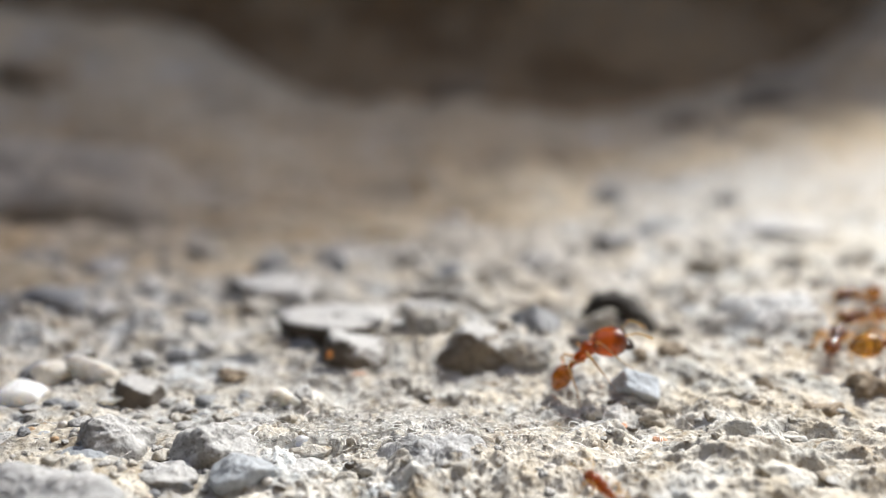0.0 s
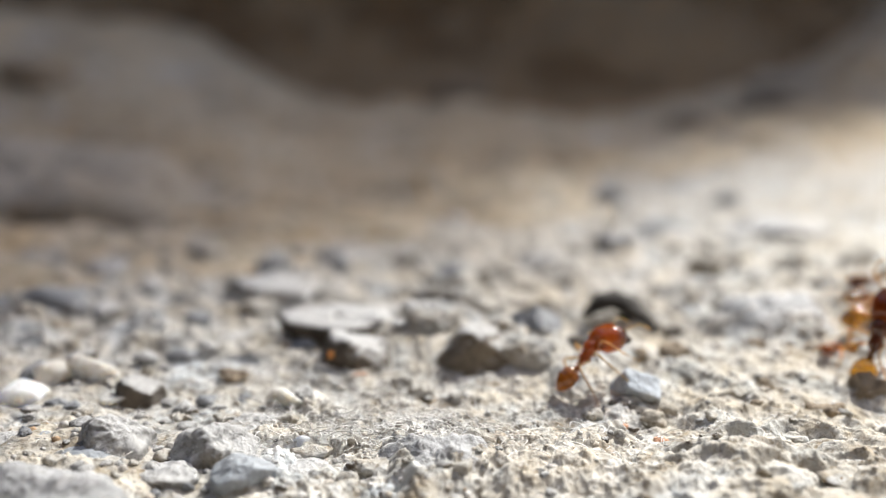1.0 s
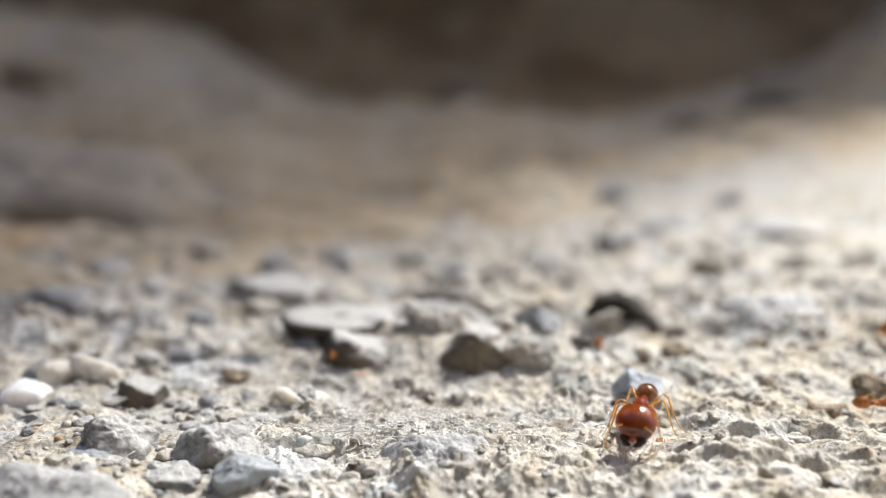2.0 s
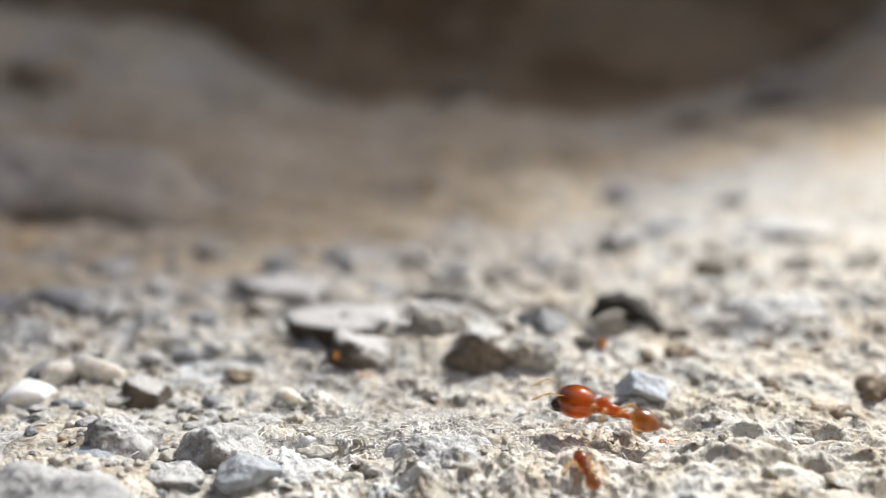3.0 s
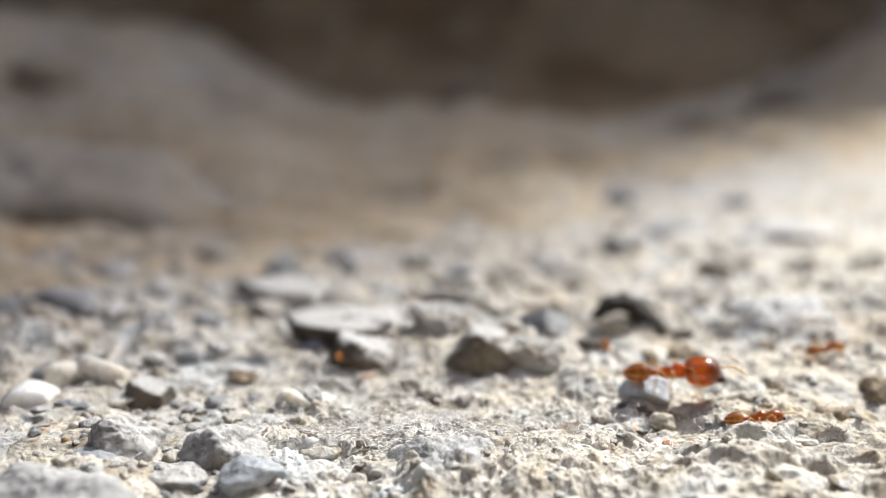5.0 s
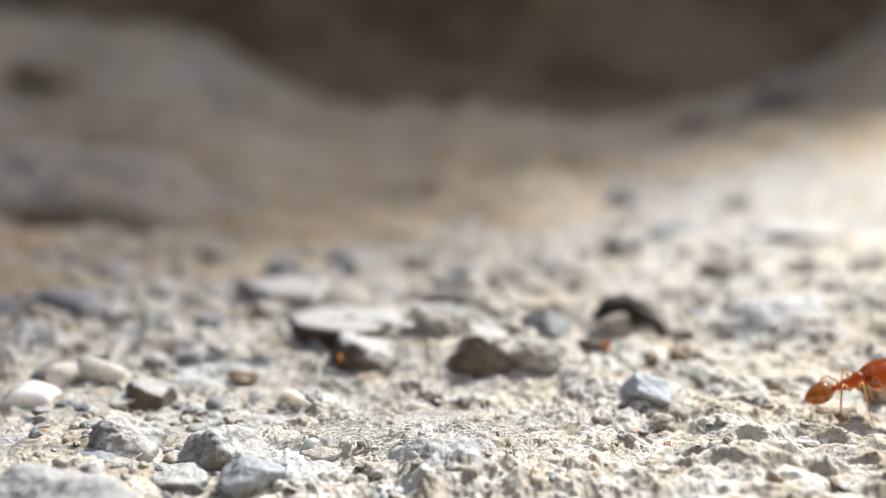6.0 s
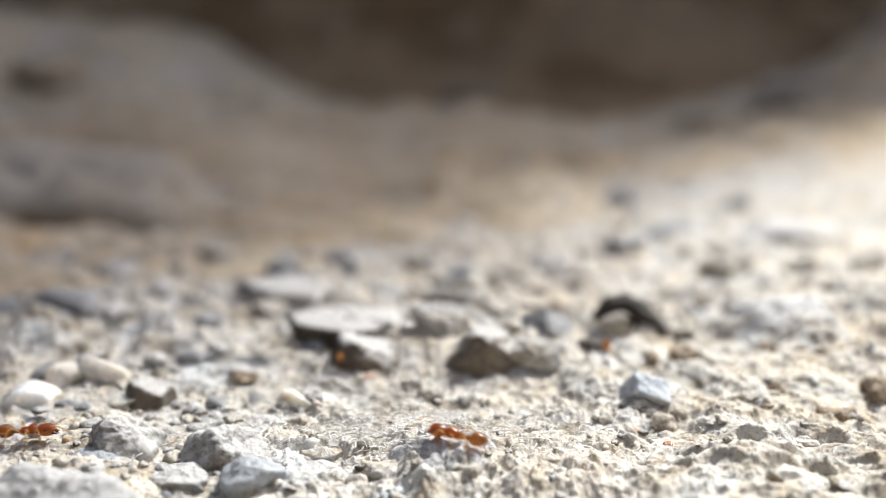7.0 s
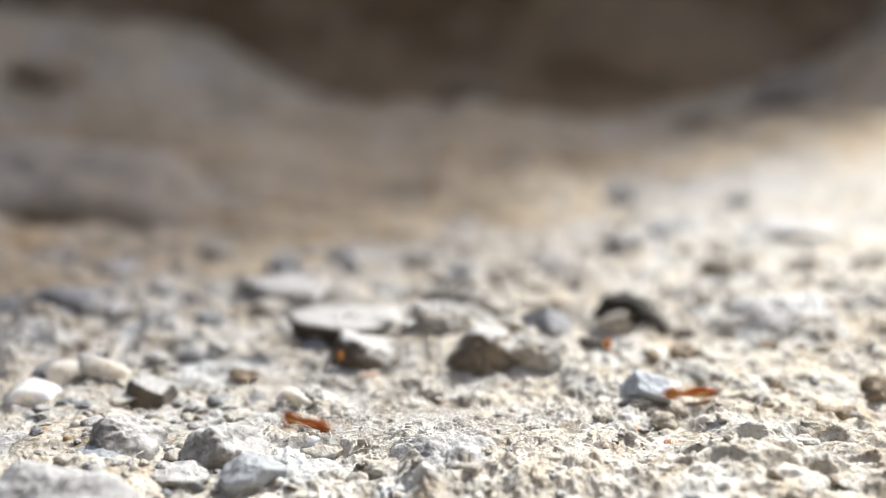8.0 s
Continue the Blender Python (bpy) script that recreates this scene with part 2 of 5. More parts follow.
def ground_low(x, y):
    """The broad shape of the ground, in mm."""
    z = 0.75 * fbm(x / 26, y / 26, 5, 3)
    far = step(85, 240, np.hypot(x, y))
    z = z + far * 3.0 * fbm(x / 70, y / 70, 41, 3)
    # earth banked up on both sides before the wall, with a hollow between
    rise = step(135, 238, y) * (1 - step(600, 1500, np.hypot(x, y)))
    z = z + rise * (21 / (1 + np.exp(np.clip((x + 44) / 11.5, -30, 30))) + 0.06 * np.clip(-60 - x, 0, 90) - 1.4 + 19 * (np.clip(x - 42, 0, 110) / 60) ** 1.4)
    for bx, by, br, bh in BANKS:
        z = z + bh * np.exp(-((x - bx) ** 2 + (y - by) ** 2) / br ** 2)
    return z


def worn_at(x, y):
    return step(1.0, 8.0, x) * (1 - step(33.0, 37.5, y))


# beds of crust that hug the stones laid below: x, y, radius, height (mm)
BEDS = []


def ground_height(x, y):
    wx, wy = x + 0.5 * fbm(x / 2.2, y / 2.2, 71, 2), y + 0.5 * fbm(x / 2.2, y / 2.2, 81, 2)
    rough = 0.45 + 0.9 * step(-0.25, 0.35, fbm(x / 11, y / 11, 23, 2))
    z = ground_low(x, y)
    # the sunny near side is worn smooth and wavy
    worn = worn_at(x, y)
    z = z + rough * (0.44 * lumps(wx / 3.4, wy / 2.9, 100) + (0.36 - 0.28 * worn) * lumps(wx / 1.5, wy / 1.25, 110)
                     + (0.15 - 0.09 * worn) * lumps(wx / 0.55, wy / 0.55, 120) + (0.085 - 0.05 * worn) * lumps(x / 0.26, y / 0.26, 125)) - 0.30
    z = z + worn * (0.95 * (0.5 - np.abs(fbm((x + 0.6 * y) / 3.2, (y - 0.2 * x) / 2.0, 91, 2))) + 0.45 * (0.5 - np.abs(fbm((x + 0.4 * y) / 1.2, y / 0.8, 95, 2))))
    back = step(38, 46, y) * (1 - 0.55 * step(49, 60, y))
    z = z + (0.7 - 0.35 * worn + 0.9 * back) * shards(wx / 5.2, wy / 5.2, 150) + (0.32 - 0.24 * worn + 0.45 * back) * shards(wx / 1.9, wy / 1.9, 160)
    z = z + rough * 0.05 * lumps(x / 0.13, y / 0.13, 128) + 0.09 * fbm(x / 0.5, y / 0.5, 131, 3)
    for bx, by, br, bh in BEDS:
        near = (np.abs(x - bx) < 2.6 * br) & (np.abs(y - by) < 2.6 * br)
        z[near] += bh * np.exp(-((x[near] - bx) ** 2 + (y[near] - by) ** 2) / br ** 2)
    far = step(85, 200, np.hypot(x, y))
    return z + far * 2.6 * lumps(x / 19, y / 19, 140)


def mesh_object(name, verts, faces, material, parent=None, smooth=True):
    me = bpy.data.meshes.new(name)
    me.from_pydata([tuple(p) for p in verts], [], faces)
    if smooth:
        me.polygons.foreach_set("use_smooth", [True] * len(me.polygons))
    me.materials.append(material)
    me.update()
    ob = new(name, me)
    ob.parent = parent
    return ob


def grid_faces(rows, cols, closed=False):
    i, j = np.meshgrid(np.arange(rows - 1), np.arange(cols if closed else cols - 1), indexing="ij")
    j2 = (j + 1) % cols
    f = np.stack((i * cols + j, i * cols + j2, (i + 1) * cols + j2, (i + 1) * cols + j), -1)
    return f.reshape(-1, 4)


def quick_mesh(name, verts, quads, material):
    """A mesh of many quads, filled from arrays."""
    me = bpy.data.meshes.new(name)
    me.vertices.add(len(verts))
    me.vertices.foreach_set("co", np.asarray(verts, dtype=np.float32).ravel())
    n = len(quads)
    k = quads.shape[1]
    me.loops.add(n * k)
    me.loops.foreach_set("vertex_index", quads.astype(np.int32).ravel())
    me.polygons.add(n)
    me.polygons.foreach_set("loop_start", np.arange(0, n * k, k, dtype=np.int32))
    me.polygons.foreach_set("use_smooth", np.ones(n, dtype=bool))
    me.materials.append(material)
    me.update(calc_edges=True)
    me.validate()
    return new(name, me)


def build_ground():
    near = np.geomspace(3.0, 22.0, 26)[:-1]
    mid = np.concatenate((np.geomspace(22.0, 58.0, 360)[:-1], np.geomspace(58.0, 260.0, 190)))
    far = np.geomspace(260.0, 60000.0, 90)[1:]
    r = np.concatenate((near, mid, far))
    fan = np.radians(np.linspace(61, 119, 1000))
    rest = np.radians(np.arange(121, 420, 3.5))
    a = np.concatenate((fan, rest))
    rr, aa = np.meshgrid(r, a, indexing="ij")
    x, y = rr * np.cos(aa), rr * np.sin(aa)
    z = ground_height(x, y) * (1 - step(400, 2000, rr)) * step(2, 20, rr)
    v = np.stack((x, y, z), -1).reshape(-1, 3) * MM
    q = grid_faces(len(r), len(a), True)
    v = np.vstack((v, [[0, 0, 0]]))
    # the innermost ring is closed by slim quads round the centre
    n, c = len(a), len(v) - 1
    ring = [(k, c, (k + 2) % n, (k + 1) % n) for k in range(0, n - 1, 2)]
    q = np.vstack((q, np.array(ring)))
    ob = quick_mesh("ground", v, q[:, ::-1], CRUST)
    tagged(ob, "pale dry crumbly crust of lime and soil", "ground", kind="structure")


def build_bank():
    """Brown earth piled against the wall, thinning out to the front."""
    x = np.linspace(-330, 330, 300)
    y = np.linspace(48, 300, 200)
    yy, xx = np.meshgrid(y, x, indexing="ij")
    front = 82 + 0.72 * xx + 34 * fbm(xx / 38, yy / 30, 301, 4)
    cover = step(-25, 25, yy - front)
    z = ground_height(xx, yy) - 1.6 + 2.4 * cover + cover * (2.0 * fbm(xx / 9, yy / 9, 311, 4) + 2.2 * lumps(xx / 11, yy / 9, 321) + 1.2 * lumps(xx / 5, yy / 5, 331) - 0.8)
    ob = quick_mesh("earth_bank", np.stack((xx, yy, z), -1).reshape(-1, 3) * MM, grid_faces(200, 300), BANK)
    tagged(ob, "brown earth heaped against the wall", "ground", kind="structure")


def build_wall():
    """A low bank of dark soil closes the place behind."""
    nx, nz = 220, 90
    x = np.linspace(-460, 420, nx)
    z = np.concatenate((np.linspace(-30, 60, 60), np.linspace(64, 165, nz - 60)))
    zz, xx = np.meshgrid(z, x, indexing="ij")
    bulge = 9 * fbm(xx / 60, zz / 40, 201, 4) + 3.5 * lumps(xx / 14, zz / 14, 210) * (zz < 80)
    front = np.stack((xx + 0 * zz, 282 - bulge + 0.06 * zz - 75 * np.exp(-np.maximum(zz, -4) / 21), zz), -1)
    back = np.stack((xx, 480 + 0 * zz, zz), -1)
    v = np.concatenate((front.reshape(-1, 3), back.reshape(-1, 3))) * MM
    f = grid_faces(nz, nx)
    m = nz * nx
    top = [((nz - 1) * nx + k, (nz - 1) * nx + k + 1, m + (nz - 1) * nx + k + 1, m + (nz - 1) * nx + k) for k in range(nx - 1)]
    end = [(k * nx + nx - 1, m + k * nx + nx - 1, m + (k + 1) * nx + nx - 1, (k + 1) * nx + nx - 1) for k in range(nz - 1)]
    start = [(k * nx, (k + 1) * nx, m + (k + 1) * nx, m + k * nx) for k in range(nz - 1)]
    q = np.vstack((f, f[:, ::-1] + m, top, end, start))
    ob = quick_mesh("wall_north", v, q, WALL)
    tagged(ob, "low dark brown earth bank in shade", "wall", kind="structure")


def plain_wall(name, centre, size, turn, label, material):
    """A plain unseen wall added to block light, centre on the ground, size in metres."""
    bm = bmesh.new()
    bmesh.ops.create_cube(bm, size=1.0)
    for v in bm.verts:
        v.co = Vector((v.co.x * size[0], v.co.y * size[1], (v.co.z + 0.5) * size[2] - 0.03))
    bmesh.ops.bevel(bm, geom=list(bm.edges), offset=0.006, segments=2, affect="EDGES")
    me = bpy.data.meshes.new(name)
    bm.to_mesh(me)
    bm.free()
    me.materials.append(material)
    ob = new(name, me)
    ob.matrix_world = pose(centre[0], centre[1], 0, 0, 0, turn)
    tagged(ob, label, "wall", kind="structure")


# ---- stones ----
def part(name, bm, material, parent, label=""):
    me = bpy.data.meshes.new(name)
    bm.normal_update()
    bm.to_mesh(me)
    bm.free()
    me.polygons.foreach_set("use_smooth", [True] * len(me.polygons))
    me.materials.append(material)
    ob = new(name, me)
    ob.parent = parent
    return tagged(ob, label)


def rock_mesh(w, d, h, seed, facets=9, rough=0.10, sub=4, sharp=22.0, cuts=()):
    """A broken stone: an ellipsoid cut by random planes, its edges worn round, its faces uneven. w, d, h in mm."""
    rng = random.Random(seed)
    planes = []
    for k in range(facets):
        u, a = rng.uniform(-0.75, 1.0), rng.uniform(0, 2 * math.pi)
        s = math.sqrt(1 - u * u)
        planes.append((Vector((s * math.cos(a), s * math.sin(a), u)), rng.uniform(0.46, 0.84)))
    planes += [(Vector(c[:3]).normalized(), c[3]) for c in cuts]
    off = Vector((rng.uniform(-50, 50), rng.uniform(-50, 50), rng.uniform(-50, 50)))
    bm = bmesh.new()
    bmesh.ops.create_icosphere(bm, subdivisions=sub, radius=1.0)
    mean = (w * d * h) ** (1 / 3)
    for v in bm.verts:
        n = v.co.normalized()
        # soft least of the planes' distances
        s = 1.0
        for p, dist in planes:
            c = n.dot(p)
            if c > 0.05:
                s += math.exp(-sharp * (dist / c - 1.0))
        r = 1.0 - math.log(s) / sharp
        v.co = n * max(r, 0.25)
    # the cuts shrink the stone: bring it back to its size
    for axis, size in enumerate((w, d, h)):
        lo, hi = min(v.co[axis] for v in bm.verts), max(v.co[axis] for v in bm.verts)
        for v in bm.verts:
            v.co[axis] = ((v.co[axis] - lo) / (hi - lo) - 0.5) * size * MM
    # uneven faces, the same grain whatever the stone's proportions
    for v in bm.verts:
        p = v.co / MM
        n = Vector((p.x / w ** 2, p.y / d ** 2, p.z / h ** 2)).normalized()
        q = p / mean
        lift = noise.fractal(q * 1.3 + off, 0.9, 2.1, 4) + 0.45 * noise.fractal(q * 5 + off, 0.7, 2.1, 5)
        v.co += n * (0.5 * rough * mean * lift * MM)
        v.co.z += 0.5 * h * MM
    return bm


def hewn_mesh(planes, seed, rough=0.06, sharp=12.0, sub=5):
    """A broken stone with chosen faces: planes gives outward normals and their distance from the middle (mm)."""
    faces = [(Vector(p[:3]).normalized(), p[3]) for p in planes]
    off = Vector((seed * 1.7 % 50, seed * 3.1 % 50, seed * 0.7 % 50))
    size = sum(d for _, d in faces) / len(faces)
    bm = bmesh.new()
    bmesh.ops.create_icosphere(bm, subdivisions=sub, radius=1.0)
    for v in bm.verts:
        n = v.co.normalized()
        # soft least of the faces' distances along this way
        near = [d / n.dot(p) for p, d in faces if n.dot(p) > 0.04]
        least = min(near)
        r = least - math.log(sum(math.exp(-sharp * (k - least) / size) for k in near)) * size / sharp
        p = n * r
        lift = noise.fractal(p / size * 1.1 + off, 0.8, 2.1, 4) + 0.5 * noise.fractal(p / size * 3.2 + off, 0.7, 2.1, 5)
        v.co = (p + n * (0.6 * rough * size * lift)) * MM
    return bm


def ground_z(x, y):
    return float(ground_low(np.array([float(x)]), np.array([float(y)]))[0])


LAID = []


def stone(x, y, w, d, h, turn, kind, seed, label, **shape):
    """Notes a stone to be laid at x, y (mm) and the bed of crust that it sits in."""
    LAID.append((x, y, w, d, h, turn, kind, seed, label, shape))
    if w < 6:
        BEDS.append((x, y, 0.66 * w, 0.30 * h))


def lay_stone(x, y, w, d, h, turn, kind, seed, label, facets=9, rough=0.10, sink=0.3, sub=4, tilt=(0, 0), cuts=()):
    """A stone lying at x, y (mm), sunk a little into the crust."""
    bm = rock_mesh(w, d, h * (1 + sink), seed, facets, rough, sub, cuts=cuts)
    ob = part("stone", bm, ROCKS[kind], None)
    ob.matrix_world = pose(x * MM, y * MM, (ground_z(x, y) - sink * h) * MM, tilt[0], tilt[1], turn)
    return tagged(ob, label, "stone", "stones on the crust")


HEWN = []


def hewn(x, y, z, planes, kind, seed, label, deep=0.0, **shape):
    """Notes a stone with chosen faces, its middle z above the ground at x, y (mm)."""
    HEWN.append((x, y, z, planes + ((0, 0, -1, deep or z + 1.0),), kind, seed, label, shape))


def lay_hewn(x, y, z, planes, kind, seed, label, shape):
    ob = part("stone", hewn_mesh(planes, seed, **shape), ROCKS[kind], None)
    ob.matrix_world = pose(x * MM, y * MM, (ground_z(x, y) + z) * MM)
    return tagged(ob, label, "stone", "stones on the crust")


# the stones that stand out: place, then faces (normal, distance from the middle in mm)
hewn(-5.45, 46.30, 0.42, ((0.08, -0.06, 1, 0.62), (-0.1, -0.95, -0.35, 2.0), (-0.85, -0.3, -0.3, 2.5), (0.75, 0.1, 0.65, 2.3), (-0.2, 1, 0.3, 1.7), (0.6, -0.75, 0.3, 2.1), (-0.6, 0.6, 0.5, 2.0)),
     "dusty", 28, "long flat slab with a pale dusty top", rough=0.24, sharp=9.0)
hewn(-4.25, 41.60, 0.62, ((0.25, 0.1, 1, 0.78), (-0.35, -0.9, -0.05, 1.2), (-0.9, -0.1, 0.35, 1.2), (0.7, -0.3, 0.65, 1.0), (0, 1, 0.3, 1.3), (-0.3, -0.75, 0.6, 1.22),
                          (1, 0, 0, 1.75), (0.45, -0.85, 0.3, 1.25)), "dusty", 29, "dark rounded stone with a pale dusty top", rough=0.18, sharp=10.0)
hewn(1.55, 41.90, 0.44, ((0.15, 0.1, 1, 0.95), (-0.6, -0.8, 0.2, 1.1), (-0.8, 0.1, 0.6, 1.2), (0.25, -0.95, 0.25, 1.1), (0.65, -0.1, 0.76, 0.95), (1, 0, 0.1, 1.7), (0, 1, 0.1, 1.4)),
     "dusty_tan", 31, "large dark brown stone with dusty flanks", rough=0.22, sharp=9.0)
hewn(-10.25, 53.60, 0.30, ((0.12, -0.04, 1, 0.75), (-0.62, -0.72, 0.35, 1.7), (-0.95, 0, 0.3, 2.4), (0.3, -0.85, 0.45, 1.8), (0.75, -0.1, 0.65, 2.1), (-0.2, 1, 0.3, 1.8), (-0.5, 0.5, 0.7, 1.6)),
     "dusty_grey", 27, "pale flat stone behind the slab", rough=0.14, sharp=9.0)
hewn(-17.52, 37.35, 0.14, ((0.1, -0.25, 0.96, 0.54), (-0.5, -0.1, 0.86, 0.64), (0.5, 0, 0.86, 0.66), (0, -0.97, 0.15, 0.62), (-1, 0, 0.1, 0.98), (1, -0.1, 0.1, 1.0), (0, 1, 0.2, 0.6)),
     "white", 5, "bright white quartz pebble lying on the crust", rough=0.06, sharp=9.0)
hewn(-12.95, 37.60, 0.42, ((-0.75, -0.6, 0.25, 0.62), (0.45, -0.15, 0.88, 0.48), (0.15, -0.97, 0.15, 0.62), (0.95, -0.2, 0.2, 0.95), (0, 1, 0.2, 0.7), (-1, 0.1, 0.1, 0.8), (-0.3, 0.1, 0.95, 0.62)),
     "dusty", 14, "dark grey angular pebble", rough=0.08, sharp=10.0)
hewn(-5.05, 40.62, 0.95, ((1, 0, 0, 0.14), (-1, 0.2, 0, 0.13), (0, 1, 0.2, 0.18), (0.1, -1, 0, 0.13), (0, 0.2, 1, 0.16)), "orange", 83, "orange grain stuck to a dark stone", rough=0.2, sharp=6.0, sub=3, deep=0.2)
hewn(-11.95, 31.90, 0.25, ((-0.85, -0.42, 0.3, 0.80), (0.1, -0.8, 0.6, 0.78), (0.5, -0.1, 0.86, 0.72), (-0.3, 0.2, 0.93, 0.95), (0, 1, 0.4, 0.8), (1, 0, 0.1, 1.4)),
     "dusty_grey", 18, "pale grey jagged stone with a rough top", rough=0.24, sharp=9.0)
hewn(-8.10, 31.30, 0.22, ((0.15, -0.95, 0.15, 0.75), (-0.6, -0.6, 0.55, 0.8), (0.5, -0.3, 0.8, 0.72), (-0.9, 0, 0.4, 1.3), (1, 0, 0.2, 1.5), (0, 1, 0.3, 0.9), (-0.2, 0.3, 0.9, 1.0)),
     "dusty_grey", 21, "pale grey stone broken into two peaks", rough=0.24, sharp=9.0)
hewn(-34.0, 82.0, 2.0, ((0.05, -0.26, 0.96, 3.2), (0, -0.95, -0.3, 6.5), (-1, 0, 0.2, 12.0), (0.8, -0.1, 0.6, 9.0), (0, 1, 0.3, 8.0)),
     "ashen", 84, "broad low stone in the shade far off", rough=0.38, sharp=8.0, sub=4)
hewn(-0.15, 30.50, -0.12, ((0, -0.30, 0.95, 0.75), (0.1, -0.8, 0.6, 1.0), (-0.6, -0.3, 0.75, 1.1), (0.8, -0.2, 0.5, 1.35), (0, 1, 0.3, 1.2)),
     "grey", 45, "rough grey lump with pitted face", rough=0.40, sharp=7.0)
hewn(17.20, 47.40, 0.20, ((-0.05, -0.10, 1, 0.75), (-0.35, -0.45, 0.82, 1.2), (0.2, -0.5, 0.84, 1.2), (-0.9, -0.1, 0.4, 2.3), (0.9, 0, 0.4, 2.2), (0, 1, 0.2, 2.0), (0, -0.9, 0.3, 2.0)),
     "grey", 91, "broad low grey lump of mortar", rough=0.35, sharp=6.0)

# x, y, width, depth, height (mm), turn (degrees)
stone(-16.82, 39.25, 1.85, 1.51, 1.06, 27, "cream", 12, "cream translucent calcite pebble", facets=5, rough=0.05, sub=5)
stone(-15.32, 39.50, 2.39, 1.82, 1.29, -17, "cream", 13, "large cream translucent calcite pebble", facets=5, rough=0.05, sub=5)
stone(-13.63, 37.18, 1.20, 1.13, 0.36, -39, "cream", 15, "flat yellowish calcite chip", facets=6, sub=4)
stone(-15.62, 36.28, 0.91, 0.72, 0.49, 21, "slate", 16, "small round grey pebble", facets=5, sub=4)
stone(-14.64, 35.89, 1.17, 0.97, 0.55, -2, "slate", 17, "round grey pebble half sunk", facets=5, sub=4)
stone(-12.11, 30.87, 2.31, 2.00, 0.37, 26, "pale", 19, "flat pale chip leaning on a jagged stone", facets=8, sub=5)
stone(-12.44, 27.67, 5.14, 3.00, 1.10, -21, "grey", 20, "broad smooth pale grey stone", facets=3, rough=0.18, sink=0.8, sub=5)
stone(-6.77, 29.41, 2.11, 1.99, 1.08, -23, "pale", 22, "pale bluish grey stone half sunk", facets=8, sub=5)
stone(-10.63, 29.96, 1.17, 1.09, 0.24, -3, "brown", 23, "brown crumb of clay", facets=8, sub=4)
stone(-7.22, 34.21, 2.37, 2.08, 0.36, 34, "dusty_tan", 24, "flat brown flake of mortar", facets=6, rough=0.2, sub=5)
stone(-6.32, 36.42, 1.70, 1.30, 1.00, -39, "cream", 25, "cream crystal lump in the crust", facets=7, rough=0.15, sub=4)
stone(-5.35, 36.80, 1.40, 1.24, 0.85, -15, "cream", 26, "pale yellow crystal lump", facets=7, rough=0.15, sub=4)
stone(3.55, 41.75, 3.30, 2.30, 1.15, -13, "crust", 32, "tan rubble leaning on a dark stone", facets=5, rough=0.35, sink=0.7, sub=5)
stone(4.45, 44.00, 2.40, 2.07, 1.25, 0, "slate", 33, "pointed grey stone on the crust", facets=3, rough=0.15, sink=0.4, cuts=((-0.7, -0.45, 0.55, 0.42), (0.65, -0.45, 0.6, 0.42), (0, 0.8, 0.6, 0.45)), sub=5)
stone(8.60, 47.70, 1.70, 1.30, 0.95, 34, "tan", 34, "tan stone under an arched clod", facets=8, sub=5)
stone(6.24, 43.55, 1.65, 1.38, 0.48, -24, "dark", 35, "small dark clod of earth", facets=8, sub=5)
stone(7.81, 37.27, 2.19, 1.90, 1.25, 0, "blue", 36, "light bluish grey angular pebble", facets=4, rough=0.13, sink=0.25, cuts=((0.42, -0.55, 0.72, 0.42), (-0.85, -0.35, 0.4, 0.55), (-0.2, -0.85, -0.45, 0.5), (0.2, 0.8, 0.5, 0.5)), sub=5)
# dark chip that stands in for the shaded hollow under the pebble
stone(7.43, 36.24, 1.66, 1.44, 0.49, -29, "dark", 37, "dark earthy chip under a pale pebble", facets=7, rough=0.25, sink=0.6, sub=5)
stone(8.03, 34.79, 1.04, 0.89, 0.53, 14, "tan", 38, "small brown clod of soil", facets=7, rough=0.35, sink=0.5, sub=4)
stone(8.94, 35.63, 0.89, 0.67, 0.48, 9, "tan", 39, "small tan crumb of mortar", facets=6, sub=4)
stone(10.56, 35.46, 1.41, 1.14, 0.65, 27, "tan", 40, "tan lump of crust", facets=5, rough=0.25, sink=0.5, sub=4)
stone(22.28, 55.19, 1.47, 1.26, 0.67, -37, "dark", 42, "small dark pebble on the crust", facets=8, sub=4)
stone(-20.97, 51.03, 4.46, 3.17, 1.48, -22, "slate", 43, "bluish dark grey stone half sunk", facets=8, sub=5)
stone(-24.62, 50.61, 2.16, 1.73, 0.83, 29, "slate", 44, "dark grey stone half sunk", facets=8, sub=5)
stone(-21.18, 45.73, 2.52, 1.96, 0.91, 33, "slate", 60, "low grey stone half sunk", facets=9, sub=5)
stone(3.48, 32.98, 1.94, 1.79, 0.50, 11, "crust", 46, "tan and grey lump of crust", facets=8, rough=0.2, sub=5)
stone(10.86, 28.97, 2.78, 2.19, 0.56, 15, "crust", 47, "grey stone at the near edge", facets=7, rough=0.3, sink=0.5, sub=5)
stone(8.06, 29.20, 2.79, 2.34, 0.42, -24, "crust", 48, "pale mortar lump at the near edge", facets=7, rough=0.3, sink=0.5, sub=5)
stone(10.16, 30.35, 1.89, 1.36, 0.21, 12, "crust", 49, "low pale ridge of crust", facets=8, sub=5)
stone(11.00, 34.37, 1.32, 1.01, 0.33, 24, "crust", 51, "small pale lump of crust", facets=8, sub=4)
stone(3.13, 30.96, 0.66, 0.63, 0.37, -34, "brown", 52, "small brown crumb of clay", facets=6, sub=4)
stone(0.50, 50.31, 4.85, 2.40, 0.80, -13, "crust", 53, "low tan bank of rubble", facets=7, rough=0.3, sink=0.8, sub=5)
